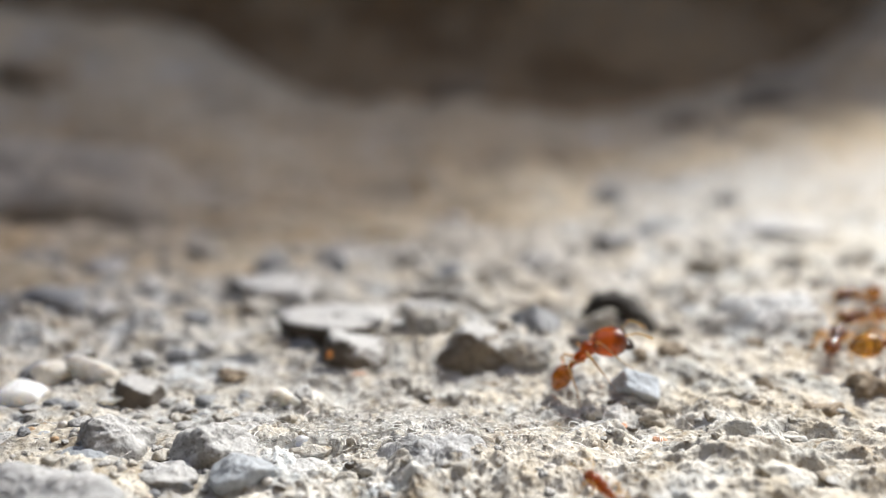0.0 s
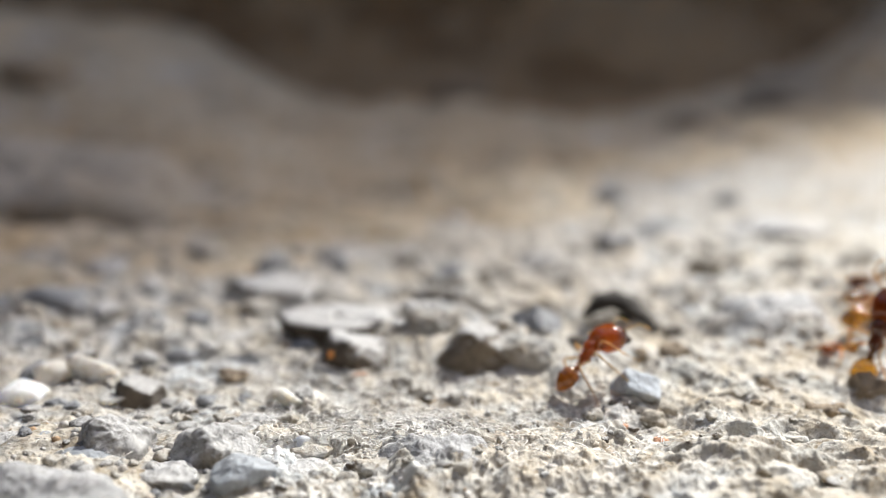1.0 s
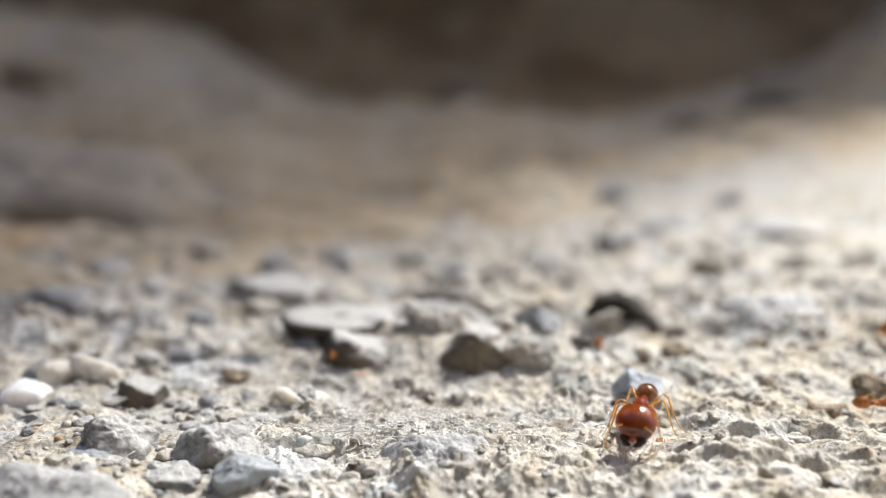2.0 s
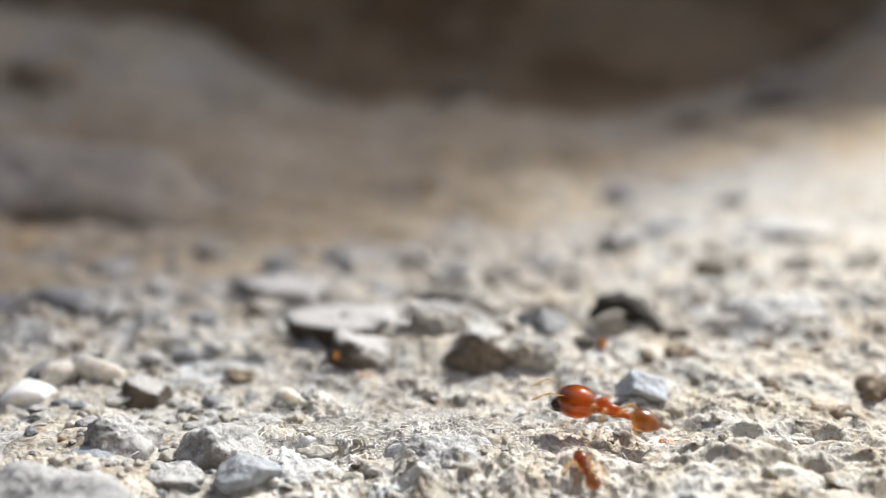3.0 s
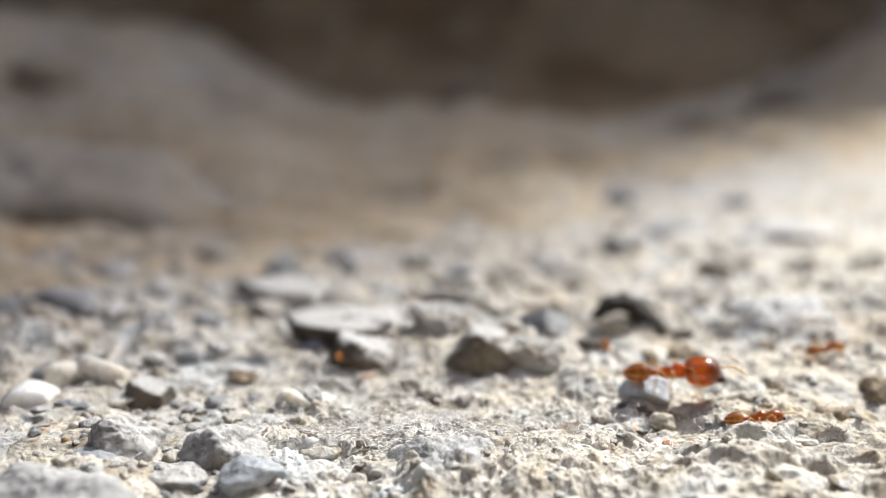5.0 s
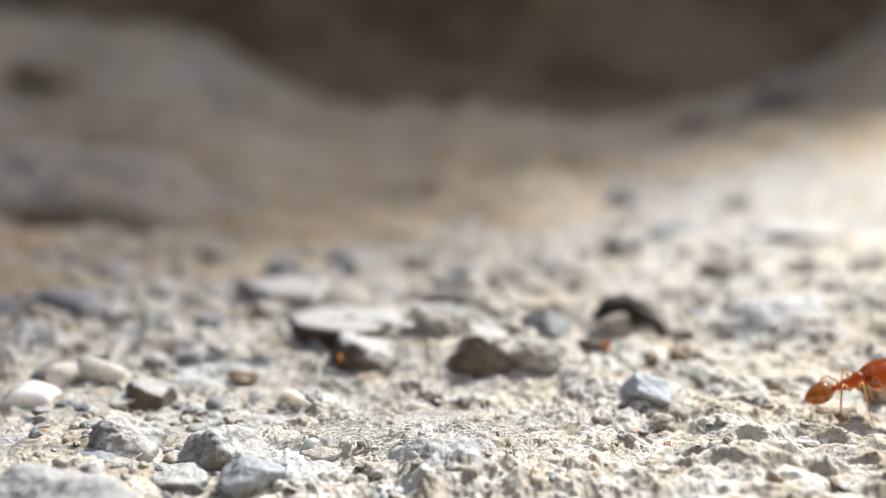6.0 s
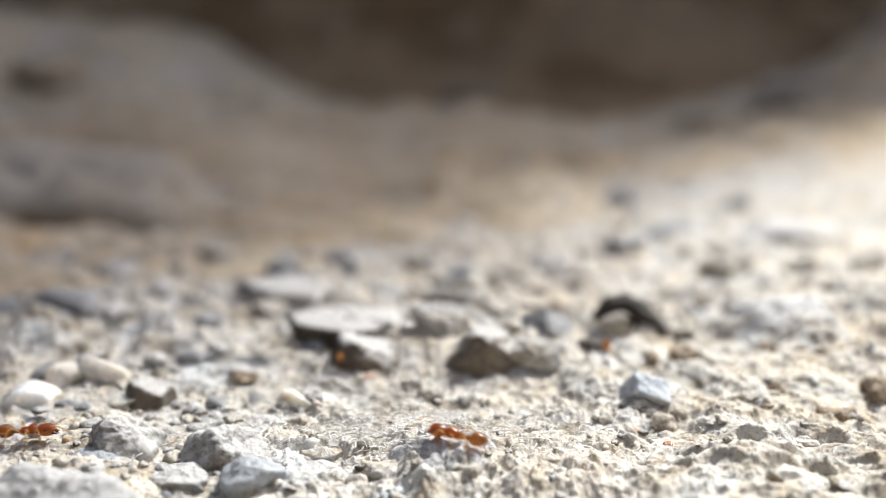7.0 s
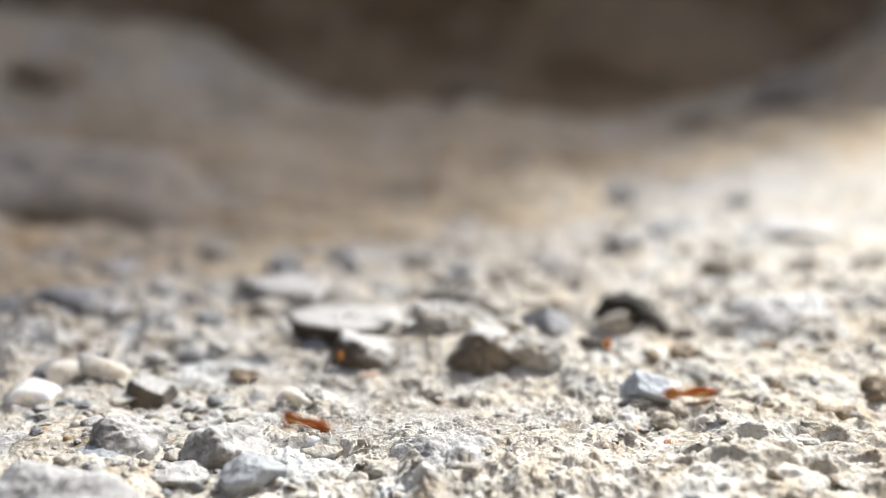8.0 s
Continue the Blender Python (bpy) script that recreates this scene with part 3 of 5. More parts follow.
stone(-0.94, 45.25, 3.57, 2.00, 0.80, -23, "crust", 54, "grey and tan rubble lump", facets=7, rough=0.3, sink=0.8, sub=5)
stone(11.69, 46.42, 0.97, 0.70, 0.48, -15, "dark", 55, "tiny dark clod of earth", facets=6, sub=4)
stone(10.85, 42.87, 1.36, 1.28, 0.67, 31, "brown", 56, "brown earthy clod on the crust", facets=7, rough=0.4, sink=0.5, sub=4)
stone(13.37, 49.97, 1.40, 0.99, 0.36, 35, "slate", 57, "small grey pebble on the crust", facets=6, sub=4)
stone(-0.92, 38.36, 1.09, 0.93, 0.50, -14, "crust", 58, "small tan pebble on the crust", facets=7, rough=0.3, sink=0.6, sub=4)
stone(-1.68, 39.17, 1.21, 0.92, 0.51, 18, "crust", 59, "small pale pebble on the crust", facets=7, rough=0.3, sink=0.6, sub=4)
stone(-15.04, 47.35, 1.63, 1.34, 0.86, 31, "slate", 61, "dark grey pebble on the crust", facets=7, sub=5)
stone(-13.03, 48.76, 1.31, 1.23, 0.77, -18, "slate", 62, "small dark grey pebble half sunk", facets=7, sub=4)
stone(-19.65, 46.94, 1.16, 0.94, 0.59, -3, "slate", 63, "small dark grey pebble half sunk", facets=7, sub=4)
stone(-12.41, 43.10, 1.65, 1.35, 0.51, 40, "slate", 64, "flat grey pebble half sunk", facets=7, sub=5)
stone(-9.38, 40.33, 1.50, 1.20, 0.24, -4, "brown", 65, "flat brown clod of earth", facets=7, rough=0.4, sink=0.6, sub=4)
stone(17.86, 73.79, 5.45, 3.91, 1.15, 12, "slate", 67, "dark flat stone far off on the crust", facets=8, sub=5)
stone(-79.0, 185.0, 16.0, 10.0, 6.0, 10, "brown", 85, "dark clod on the far bank of earth", facets=5, rough=0.2, sink=0.4, sub=4)
stone(4.0, 222.0, 13.0, 10.0, 9.0, 20, "brown", 86, "dark brown clod at the foot of the dark soil", facets=5, rough=0.2, sink=0.3, sub=4)
stone(8.0, 205.0, 10.0, 8.0, 3.5, -10, "tan", 87, "pale clod lying before the dark soil", facets=5, rough=0.2, sink=0.3, sub=4)
stone(78.0, 215.0, 20.0, 9.0, 5.0, -6, "tan", 88, "long pale clod on the far bank of earth", facets=5, rough=0.2, sink=0.3, sub=4)
stone(65.0, 195.0, 16.0, 9.0, 4.0, 4, "dark", 89, "dark low clod on the far bank of earth", facets=5, rough=0.2, sink=0.3, sub=4)
stone(46.0, 180.0, 8.0, 7.0, 4.5, 4, "brown", 90, "brown clod on the far bank of earth", facets=5, rough=0.2, sink=0.3, sub=4)
stone(16.01, 91.19, 3.03, 2.68, 1.58, 24, "slate", 68, "dark stone far off on the crust", facets=8, sub=5)
stone(4.69, 88.95, 2.75, 2.40, 1.33, -28, "slate", 69, "dark stone far off on the crust", facets=8, sub=5)
stone(26.75, 90.05, 3.51, 3.25, 1.24, -3, "slate", 70, "dark stone far off on the crust", facets=8, sub=5)
# slate stone put in for the shade of a wide hollow
stone(-28.26, 81.80, 8.16, 6.38, 1.38, 39, "slate", 71, "dark broad stone far off on the crust", facets=8, sub=5)
stone(12.05, 66.00, 3.16, 2.27, 1.72, 36, "grey", 72, "grey stone far off on the crust", facets=8, sub=5)
stone(-11.38, 62.26, 2.63, 2.02, 0.97, 24, "slate", 73, "grey stone far off on the crust", facets=8, sub=5)
stone(-7.75, 65.49, 1.97, 1.80, 1.13, 25, "grey", 74, "grey stone far off on the crust", facets=8, sub=5)
stone(25.66, 73.86, 9.83, 7.24, 1.10, 4, "grey", 79, "long pale stone far off", facets=8, sub=5)
stone(-5.18, 32.18, 0.81, 0.66, 0.64, 15, "white", 75, "tiny white chip of quartz", facets=6, sub=4)
stone(-4.70, 31.92, 1.60, 1.27, 0.46, 9, "crust", 76, "tan lump of crust", facets=8, rough=0.2, sub=4)
stone(0.06, 29.06, 1.28, 1.15, 0.41, 1, "slate", 77, "slate grey lump at the near edge", facets=8, rough=0.2, sub=4)
stone(8.00, 32.92, 0.62, 0.56, 0.28, -28, "pink", 78, "pink crumb of brick", facets=6, sub=4)
stone(6.78, 34.19, 0.60, 0.46, 0.28, 29, "pink", 80, "pink crumb of brick", facets=6, sub=4)
stone(-3.78, 39.84, 0.74, 0.61, 0.46, 18, "pink", 81, "pink crumb of brick", facets=6, sub=4)
stone(7.25, 43.35, 0.42, 0.38, 0.75, 12, "orange", 92, "orange grain beside a dark clod", facets=5, sub=4)
stone(-2.23, 31.55, 0.40, 0.29, 0.26, 22, "dark", 82, "tiny black grain of grit", facets=6, sub=4)
stone(15.23, 35.82, 1.42, 1.17, 0.38, -6, "brown", 50, "low brown ridge of crust", facets=7, rough=0.4, sink=0.6, sub=4)
stone(18.05, 38.10, 2.30, 1.60, 0.85, 15, "brown", 66, "crumbly brown clod of earth", facets=6, rough=0.3, sink=0.7, sub=5)
stone(14.94, 43.99, 1.02, 0.73, 0.38, 1, "brown", 201, "small crumbly brown clod of earth", facets=6, rough=0.4, sink=0.5, sub=4)
stone(16.37, 43.47, 0.75, 0.67, 0.38, 20, "brown", 202, "small crumbly brown clod of earth", facets=6, rough=0.4, sink=0.5, sub=4)
stone(17.11, 42.86, 0.95, 0.68, 0.49, 22, "brown", 203, "small crumbly brown clod of earth", facets=6, rough=0.4, sink=0.5, sub=4)
stone(17.70, 42.05, 0.93, 0.74, 0.41, -30, "brown", 204, "small crumbly brown clod of earth", facets=6, rough=0.4, sink=0.5, sub=4)
stone(19.16, 42.63, 1.04, 0.84, 0.63, -28, "brown", 205, "small crumbly brown clod of earth", facets=6, rough=0.4, sink=0.5, sub=4)
stone(10.99, 41.31, 1.02, 0.72, 0.52, -1, "brown", 206, "small crumbly brown clod of earth", facets=6, rough=0.4, sink=0.5, sub=4)
stone(13.63, 38.47, 0.81, 0.67, 0.53, 37, "brown", 207, "small crumbly brown clod of earth", facets=6, rough=0.4, sink=0.5, sub=4)
stone(12.80, 36.23, 0.90, 0.69, 0.30, -15, "brown", 208, "small crumbly brown clod of earth", facets=6, rough=0.4, sink=0.5, sub=4)
stone(9.25, 43.10, 0.80, 0.67, 0.38, -38, "brown", 209, "small crumbly brown clod of earth", facets=6, rough=0.4, sink=0.5, sub=4)
stone(11.84, 39.09, 0.63, 0.50, 0.30, 11, "brown", 210, "small crumbly brown clod of earth", facets=6, rough=0.4, sink=0.5, sub=4)
stone(12.18, 31.13, 2.87, 2.19, 0.43, -29, "crust", 221, "smooth flat flake of pale crust", facets=4, rough=0.16, sink=0.7, sub=5)
stone(14.41, 32.01, 2.55, 2.28, 0.32, -10, "crust", 222, "smooth flat flake of pale crust", facets=4, rough=0.16, sink=0.7, sub=5)
stone(11.11, 32.44, 2.21, 1.73, 0.28, 16, "crust", 223, "smooth flat flake of pale crust", facets=4, rough=0.16, sink=0.7, sub=5)
stone(9.63, 31.17, 2.32, 1.66, 0.38, -16, "crust", 224, "smooth flat flake of pale crust", facets=4, rough=0.16, sink=0.7, sub=5)
stone(13.79, 29.82, 2.75, 2.41, 0.35, -10, "crust", 225, "smooth flat flake of pale crust", facets=4, rough=0.16, sink=0.7, sub=5)
stone(7.71, 31.39, 2.14, 1.76, 0.30, 30, "crust", 226, "smooth flat flake of pale crust", facets=4, rough=0.16, sink=0.7, sub=5)
stone(5.59, 31.19, 2.32, 1.86, 0.32, 7, "crust", 227, "smooth flat flake of pale crust", facets=4, rough=0.16, sink=0.7, sub=5)
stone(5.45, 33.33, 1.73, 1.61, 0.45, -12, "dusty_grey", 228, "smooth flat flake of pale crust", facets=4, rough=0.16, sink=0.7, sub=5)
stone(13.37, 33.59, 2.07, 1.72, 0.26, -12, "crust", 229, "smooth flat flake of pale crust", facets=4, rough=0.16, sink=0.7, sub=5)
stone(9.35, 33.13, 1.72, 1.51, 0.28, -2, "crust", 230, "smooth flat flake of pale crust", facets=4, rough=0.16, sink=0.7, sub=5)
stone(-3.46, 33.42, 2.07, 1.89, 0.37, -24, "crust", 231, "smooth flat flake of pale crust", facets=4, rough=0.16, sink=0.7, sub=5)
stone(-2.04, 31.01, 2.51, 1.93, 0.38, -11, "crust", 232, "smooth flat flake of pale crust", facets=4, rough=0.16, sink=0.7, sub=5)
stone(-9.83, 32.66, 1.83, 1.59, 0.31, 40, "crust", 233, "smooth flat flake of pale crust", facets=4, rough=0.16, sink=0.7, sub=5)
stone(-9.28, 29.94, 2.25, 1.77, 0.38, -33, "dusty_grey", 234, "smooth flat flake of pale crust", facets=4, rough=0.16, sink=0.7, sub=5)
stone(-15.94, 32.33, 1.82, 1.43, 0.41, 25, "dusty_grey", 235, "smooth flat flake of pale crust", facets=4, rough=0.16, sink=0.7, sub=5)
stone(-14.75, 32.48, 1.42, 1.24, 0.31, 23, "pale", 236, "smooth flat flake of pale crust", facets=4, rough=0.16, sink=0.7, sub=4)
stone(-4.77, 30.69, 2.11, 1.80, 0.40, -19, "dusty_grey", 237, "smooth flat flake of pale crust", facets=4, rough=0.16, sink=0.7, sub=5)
stone(3.50, 30.10, 2.24, 2.02, 0.30, -29, "crust", 238, "smooth flat flake of pale crust", facets=4, rough=0.16, sink=0.7, sub=5)
stone(-18.38, 37.19, 0.61, 0.53, 0.38, -27, "dark", 241, "dark chip leaning on a white pebble", facets=6, rough=0.2, sub=4)

build_ground()
build_bank()
build_wall()
# unseen wall, added so that its corner shades the far ground
EDGE = 0.0354
AWAY = Vector((SUN.x, SUN.y)).normalized()
ACROSS = Vector((-AWAY.y, AWAY.x))
CORNER = AWAY * 0.8 + ACROSS * EDGE
SHADE_WALL = CORNER + ACROSS * 0.60 + AWAY * 0.04
plain_wall("wall_house", SHADE_WALL, (0.08, 1.20, 2.40), math.degrees(math.atan2(AWAY.y, AWAY.x)), "plain plastered unseen wall added to shade the far ground", PLASTER)
# dark unseen walls added behind and on the left to cut the skylight
plain_wall("wall_south", (0.0, -0.15), (1.0, 0.08, 0.42), 0, "plain dark unseen wall added to block skylight", DARK)
plain_wall("wall_west", (-0.50, 0.13), (0.06, 0.64, 0.42), 0, "plain dark unseen wall added to block skylight", DARK)


for laid in LAID:
    lay_stone(*laid[:9], **laid[9])
for laid in HEWN:
    lay_hewn(*laid)


def arched_clod(x, y, spine):
    """A dark curled lump that stands on both ends like a lopsided arch; spine gives x, z and radius along it (mm)."""
    bm = bmesh.new()
    n = 16
    fine = []
    for i in range(len(spine) - 1):
        p0, p1, p2, p3 = (spine[min(max(i + k, 0), len(spine) - 1)] for k in (-1, 0, 1, 2))
        for j in range(5):
            u = j / 5
            fine.append([0.5 * (2 * b1 + (c1 - a1) * u + (2 * a1 - 5 * b1 + 4 * c1 - d1) * u * u + (3 * b1 - a1 - 3 * c1 + d1) * u ** 3)
                         for a1, b1, c1, d1 in zip(p0, p1, p2, p3)])
    fine.append(list(spine[-1]))
    loops = []
    for i, (px, pz, r) in enumerate(fine):
        a, b = fine[max(0, i - 1)], fine[min(len(fine) - 1, i + 1)]
        along = Vector((b[0] - a[0], 0, b[1] - a[1])).normalized()
        out = Vector((-along.z, 0, along.x))
        loop = []
        for j in range(n):
            w = 2 * math.pi * j / n
            p = Vector((px, 0, pz)) + r * (math.cos(w) * out + 1.6 * math.sin(w) * Vector((0, 1, 0)))
            p *= 1 + 0.09 * noise.fractal(p * 1.6, 0.9, 2.1, 3)
            loop.append(bm.verts.new(p * MM))
        loops.append(loop)
    for A, B in zip(loops, loops[1:]):
        for j in range(n):
            bm.faces.new((A[j], A[(j + 1) % n], B[(j + 1) % n], B[j]))
    bm.faces.new(loops[0][::-1])
    bm.faces.new(loops[-1])
    bmesh.ops.recalc_face_normals(bm, faces=bm.faces)
    ob = part("stone", bm, ROCKS["black"], None)
    ob.matrix_world = pose(x * MM, y * MM, ground_z(x, y) * MM, 0, 0, -8)
    tagged(ob, "dark curled clod arched over the crust", "stone", "stones on the crust")


arched_clod(8.92, 48.5, ((-1.50, 0.57, 0.18), (-1.20, 0.87, 0.32), (-0.70, 1.30, 0.44), (-0.10, 1.47, 0.49), (0.50, 1.28, 0.51), (1.05, 0.87, 0.50), (1.55, 0.42, 0.48), (1.95, -0.13, 0.42), (2.10, -0.58, 0.33)))


def straw(x, y, length, radius, lean, turn, kind, label):
    """A broken dry stalk that stands in the crust: a ribbed, slightly bent tube."""
    bm = bmesh.new()
    n, rings = 10, 12
    loops = []
    for i in range(rings + 1):
        u = i / rings
        c = Vector((0.12 * length * math.sin(2.2 * u), 0, length * u))
        r = radius * (1 - 0.35 * u) * (1 + 0.15 * math.exp(-((u - 0.55) / 0.05) ** 2))
        loops.append([bm.verts.new((c + r * (1 + 0.12 * (j % 2)) * Vector((math.cos(6.2832 * j / n), math.sin(6.2832 * j / n), 0))) * MM) for j in range(n)])
    for A, B in zip(loops, loops[1:]):
        for j in range(n):
            bm.faces.new((A[j], A[(j + 1) % n], B[(j + 1) % n], B[j]))
    bm.faces.new(loops[0][::-1])
    bm.faces.new(loops[-1])
    ob = part("dry_stalk", bm, ROCKS[kind], None)
    ob.matrix_world = pose(x * MM, y * MM, (ground_z(x, y) - 0.2 * length) * MM, 0, lean, turn)
    tagged(ob, label, "stalk")


straw(-1.6, 87.0, 4.6, 0.34, -16, 0, "straw", "short broken straw standing in the crust")
straw(10.9, 66.0, 4.2, 0.30, 4, 0, "cream", "pale dry stalk standing in the crust")


def strewn_stones():
    """Smaller stones half sunk in the crust behind the ants' ground; a few shapes, each laid many times."""
    rng = random.Random(77)
    looks = (("dusty_grey", "grey stone half sunk in the crust, top painted lit and dusty"), ("crust", "pale lump of crumbling crust"),
             ("slate", "slate grey chip set in the crust"), ("dusty", "dark stone, top painted lit and dusty"),
             ("dusty_tan", "brown stone, top painted lit and dusty"))
    shapes = {}
    for kind, text in looks:
        for j in range(4):
            bm = rock_mesh(1.0, 0.8, 0.62, 300 + 10 * j + len(kind), 7, 0.2, 3)
            me = bpy.data.meshes.new("stone")
            bm.to_mesh(me)
            bm.free()
            me.polygons.foreach_set("use_smooth", [True] * len(me.polygons))
            me.materials.append(ROCKS[kind])
            shapes[kind, j] = me
    laid = 0
    while laid < 150:
        y = rng.uniform(39.5, 68)
        x = rng.uniform(-0.56, 0.56) * y
        if (y < 43 and -5 < x < 11) or (x > 3 and y < 56 and rng.random() < 0.65):
            continue
        kind, text = looks[rng.choice((0, 0, 1, 1, 2, 3) if y < 50 else (0, 1, 1, 1, 1, 2))] if x < 2 else looks[rng.choice((1, 1, 1, 1, 0, 4) if y < 50 else (1,))]
        size = rng.uniform(0.7, 1.7) * (1 + 0.5 * (y > 50)) * rng.uniform(0.7, 1.15)
        ob = new("stone", shapes[kind, rng.randrange(4)])
        ob.matrix_world = pose(x * MM, y * MM, (ground_z(x, y) - 0.12 * size) * MM, rng.uniform(-14, 14), rng.uniform(-14, 14), rng.uniform(0, 360)) @ Matrix.Diagonal((size, size, size * rng.uniform(0.7, 1.1), 1))
        tagged(ob, text, "stone", "stones on the crust")
        laid += 1
    # small chips on the near ground, thickest on the shaded side
    near = (("slate", "small slate grey chip among the grit"), ("dusty_grey", "small grey chip, top painted lit and dusty"),
            ("dusty_tan", "small brown chip, top painted lit and dusty"), ("crust", "small pale crumb of crust among the grit"))
    laid = 0
    while laid < 190:
        y = rng.uniform(28.0, 40.0)
        x = rng.uniform(-0.47, 0.47) * y
        if x > -4 and rng.random() < 0.62:
            continue
        kind, text = near[rng.choice((0, 1, 1, 1, 2, 3, 3, 3)) if x < -4 else rng.choice((1, 2, 3, 3, 3))]
        size = 0.36 * 2.6 ** rng.random() ** 1.6 * (1.0 if x < -4 else 0.85)
        ob = new("stone_chip", shapes[kind, rng.randrange(4)])
        rise = float(ground_height(np.array([x]), np.array([y]))[0])
        ob.matrix_world = pose(x * MM, y * MM, (rise - 0.22 * size) * MM, rng.uniform(-16, 16), rng.uniform(-16, 16), rng.uniform(0, 360)) @ Matrix.Diagonal((size, size, size * rng.uniform(0.7, 1.1), 1))
        tagged(ob, text, "stone", "small chips on the crust")
        laid += 1


strewn_stones()


# ---- ants ----
HORN_RED = amber_material("amber_red_horn", (0.38, 0.098, 0.015), (0.17, 0.038, 0.008), (0.85, 0.29, 0.045), 0.2, 0.16, 0.5)
HORN_PALE = amber_material("amber_pale_horn", (0.29, 0.095, 0.02), (0.16, 0.045, 0.011), (0.66, 0.25, 0.045), lucid=0.4)
HORN_LEG = amber_material("honey_leg_horn", (0.50, 0.32, 0.13), (0.36, 0.20, 0.07), (0.85, 0.58, 0.24), 0.4, 0.3)
HORN_DARK = amber_material("dark_jaw_horn", (0.05, 0.02, 0.012), (0.025, 0.010, 0.007), (0.08, 0.03, 0.015), 0.1, 0.25)
HORN_HEAD = banded_material("soldier_head_horn", (0.57, 0.15, 0.015), (0.04, 0.011, 0.005), (1.0, 0.34, 0.04), 1.32,
                            ((0.0, 0.6), (0.10, 0.2), (0.45, 0.05), (0.70, 0.75), (1.0, 1)), 0.36, 0.6)
HORN_BANDED = banded_material("banded_gaster_horn", (0.36, 0.125, 0.02), (0.05, 0.016, 0.006), (0.88, 0.44, 0.07), -1.26,
                              ((0.0, 0.9), (0.16, 0.4), (0.28, 0.1), (0.41, 0.5), (0.50, 0.1), (0.58, 0.1), (0.68, 0.5), (0.80, 0.3)), 0.25, 0.75)
HORN_BANDED_SMALL = banded_material("banded_small_gaster_horn", (0.44, 0.18, 0.035), (0.09, 0.03, 0.01), (0.72, 0.38, 0.09), -0.74,
                                    ((0.0, 0.7), (0.15, 0.2), (0.34, 0.1), (0.44, 0.5), (0.54, 0.2), (0.70, 0.5), (0.85, 0.4)), 0.3, 0.7)
HORN_BROWN = amber_material("dark_brown_horn", (0.15, 0.045, 0.011), (0.07, 0.02, 0.006), (0.36, 0.12, 0.02), 0.2, 0.18, 0.4)
HORN_HONEY = banded_material("honey_gaster_horn", (0.72, 0.40, 0.06), (0.035, 0.014, 0.006), (0.90, 0.52, 0.085), -1.60,
                             ((0.0, 1), (0.14, 0.6), (0.24, 0.1), (0.40, 0.0), (0.47, 0.6), (0.54, 0.0), (0.66, 0.1), (0.74, 0.7), (0.88, 0.5)), 0.2, 0.85)
EYE_BLACK = amber_material("black_eye", (0.012, 0.008, 0.007), (0.008, 0.006, 0.005), (0.01, 0.01, 0.01), 0.0, 0.12)


def lathe(bm, stations, n=20, bend=None):
    """A closed body along x from stations (x, half width, half height, centre z), in mm."""
    loops = []
    for x, hw, hh, cz in stations:
        loop = []
        for j in range(n):
            a = 2 * math.pi * j / n
            p = Vector((x, hw * math.cos(a), cz + hh * math.sin(a)))
            loop.append(bm.verts.new((bend(p) if bend else p) * MM))
        loops.append(loop)
    for A, B in zip(loops, loops[1:]):
        for j in range(n):
            bm.faces.new((A[j], A[(j + 1) % n], B[(j + 1) % n], B[j]))
    bm.faces.new(loops[0][::-1])
    bm.faces.new(loops[-1])
    bmesh.ops.recalc_face_normals(bm, faces=bm.faces)
    return bm


def egg(length, hw, hh, start=0.0, sign=1, blunt=0.5, tip=1.0, count=15, droop=0.0):
    """Stations of an egg from x=start on; blunt below 0.5 moves the widest part to the start."""
    rows = []
    for i in range(count + 1):
        u = 0.5 - 0.5 * math.cos(math.pi * i / count)
        k = math.log(0.5) / math.log(blunt)
        s = max(math.sin(math.pi * min(1, max(0, u ** k))), 0.02) ** (0.62 * tip)
        rows.append((start + sign * length * u, hw * s, hh * s, droop * u * u))
    return rows


def tube(bm, points, radii, n=8):
    """A jointed tube through points (mm)."""
    loops = []
    for i, p in enumerate(points):
        a, b = points[max(0, i - 1)], points[min(len(points) - 1, i + 1)]
        d = (Vector(b) - Vector(a)).normalized()
        side = d.cross(Vector((0, 0, 1)))
        if side.length < 0.05:
            side = d.cross(Vector((0, 1, 0)))
        side.normalize()
        up = side.cross(d)
        loops.append([bm.verts.new((Vector(p) + radii[i] * (math.cos(2 * math.pi * j / n) * side + math.sin(2 * math.pi * j / n) * up)) * MM) for j in range(n)])
    for A, B in zip(loops, loops[1:]):
        for j in range(n):
            bm.faces.new((A[j], A[(j + 1) % n], B[(j + 1) % n], B[j]))
    bm.faces.new(loops[0][::-1])
    bm.faces.new(loops[-1])
    bmesh.ops.recalc_face_normals(bm, faces=bm.faces)
    return bm


def ball(bm, c, r, sub=2):
    made = bmesh.ops.create_icosphere(bm, subdivisions=sub, radius=1.0)["verts"]
    for v in made:
        v.co = Vector((c[k] + r[k] * v.co[k] for k in range(3))) * MM
    return bm


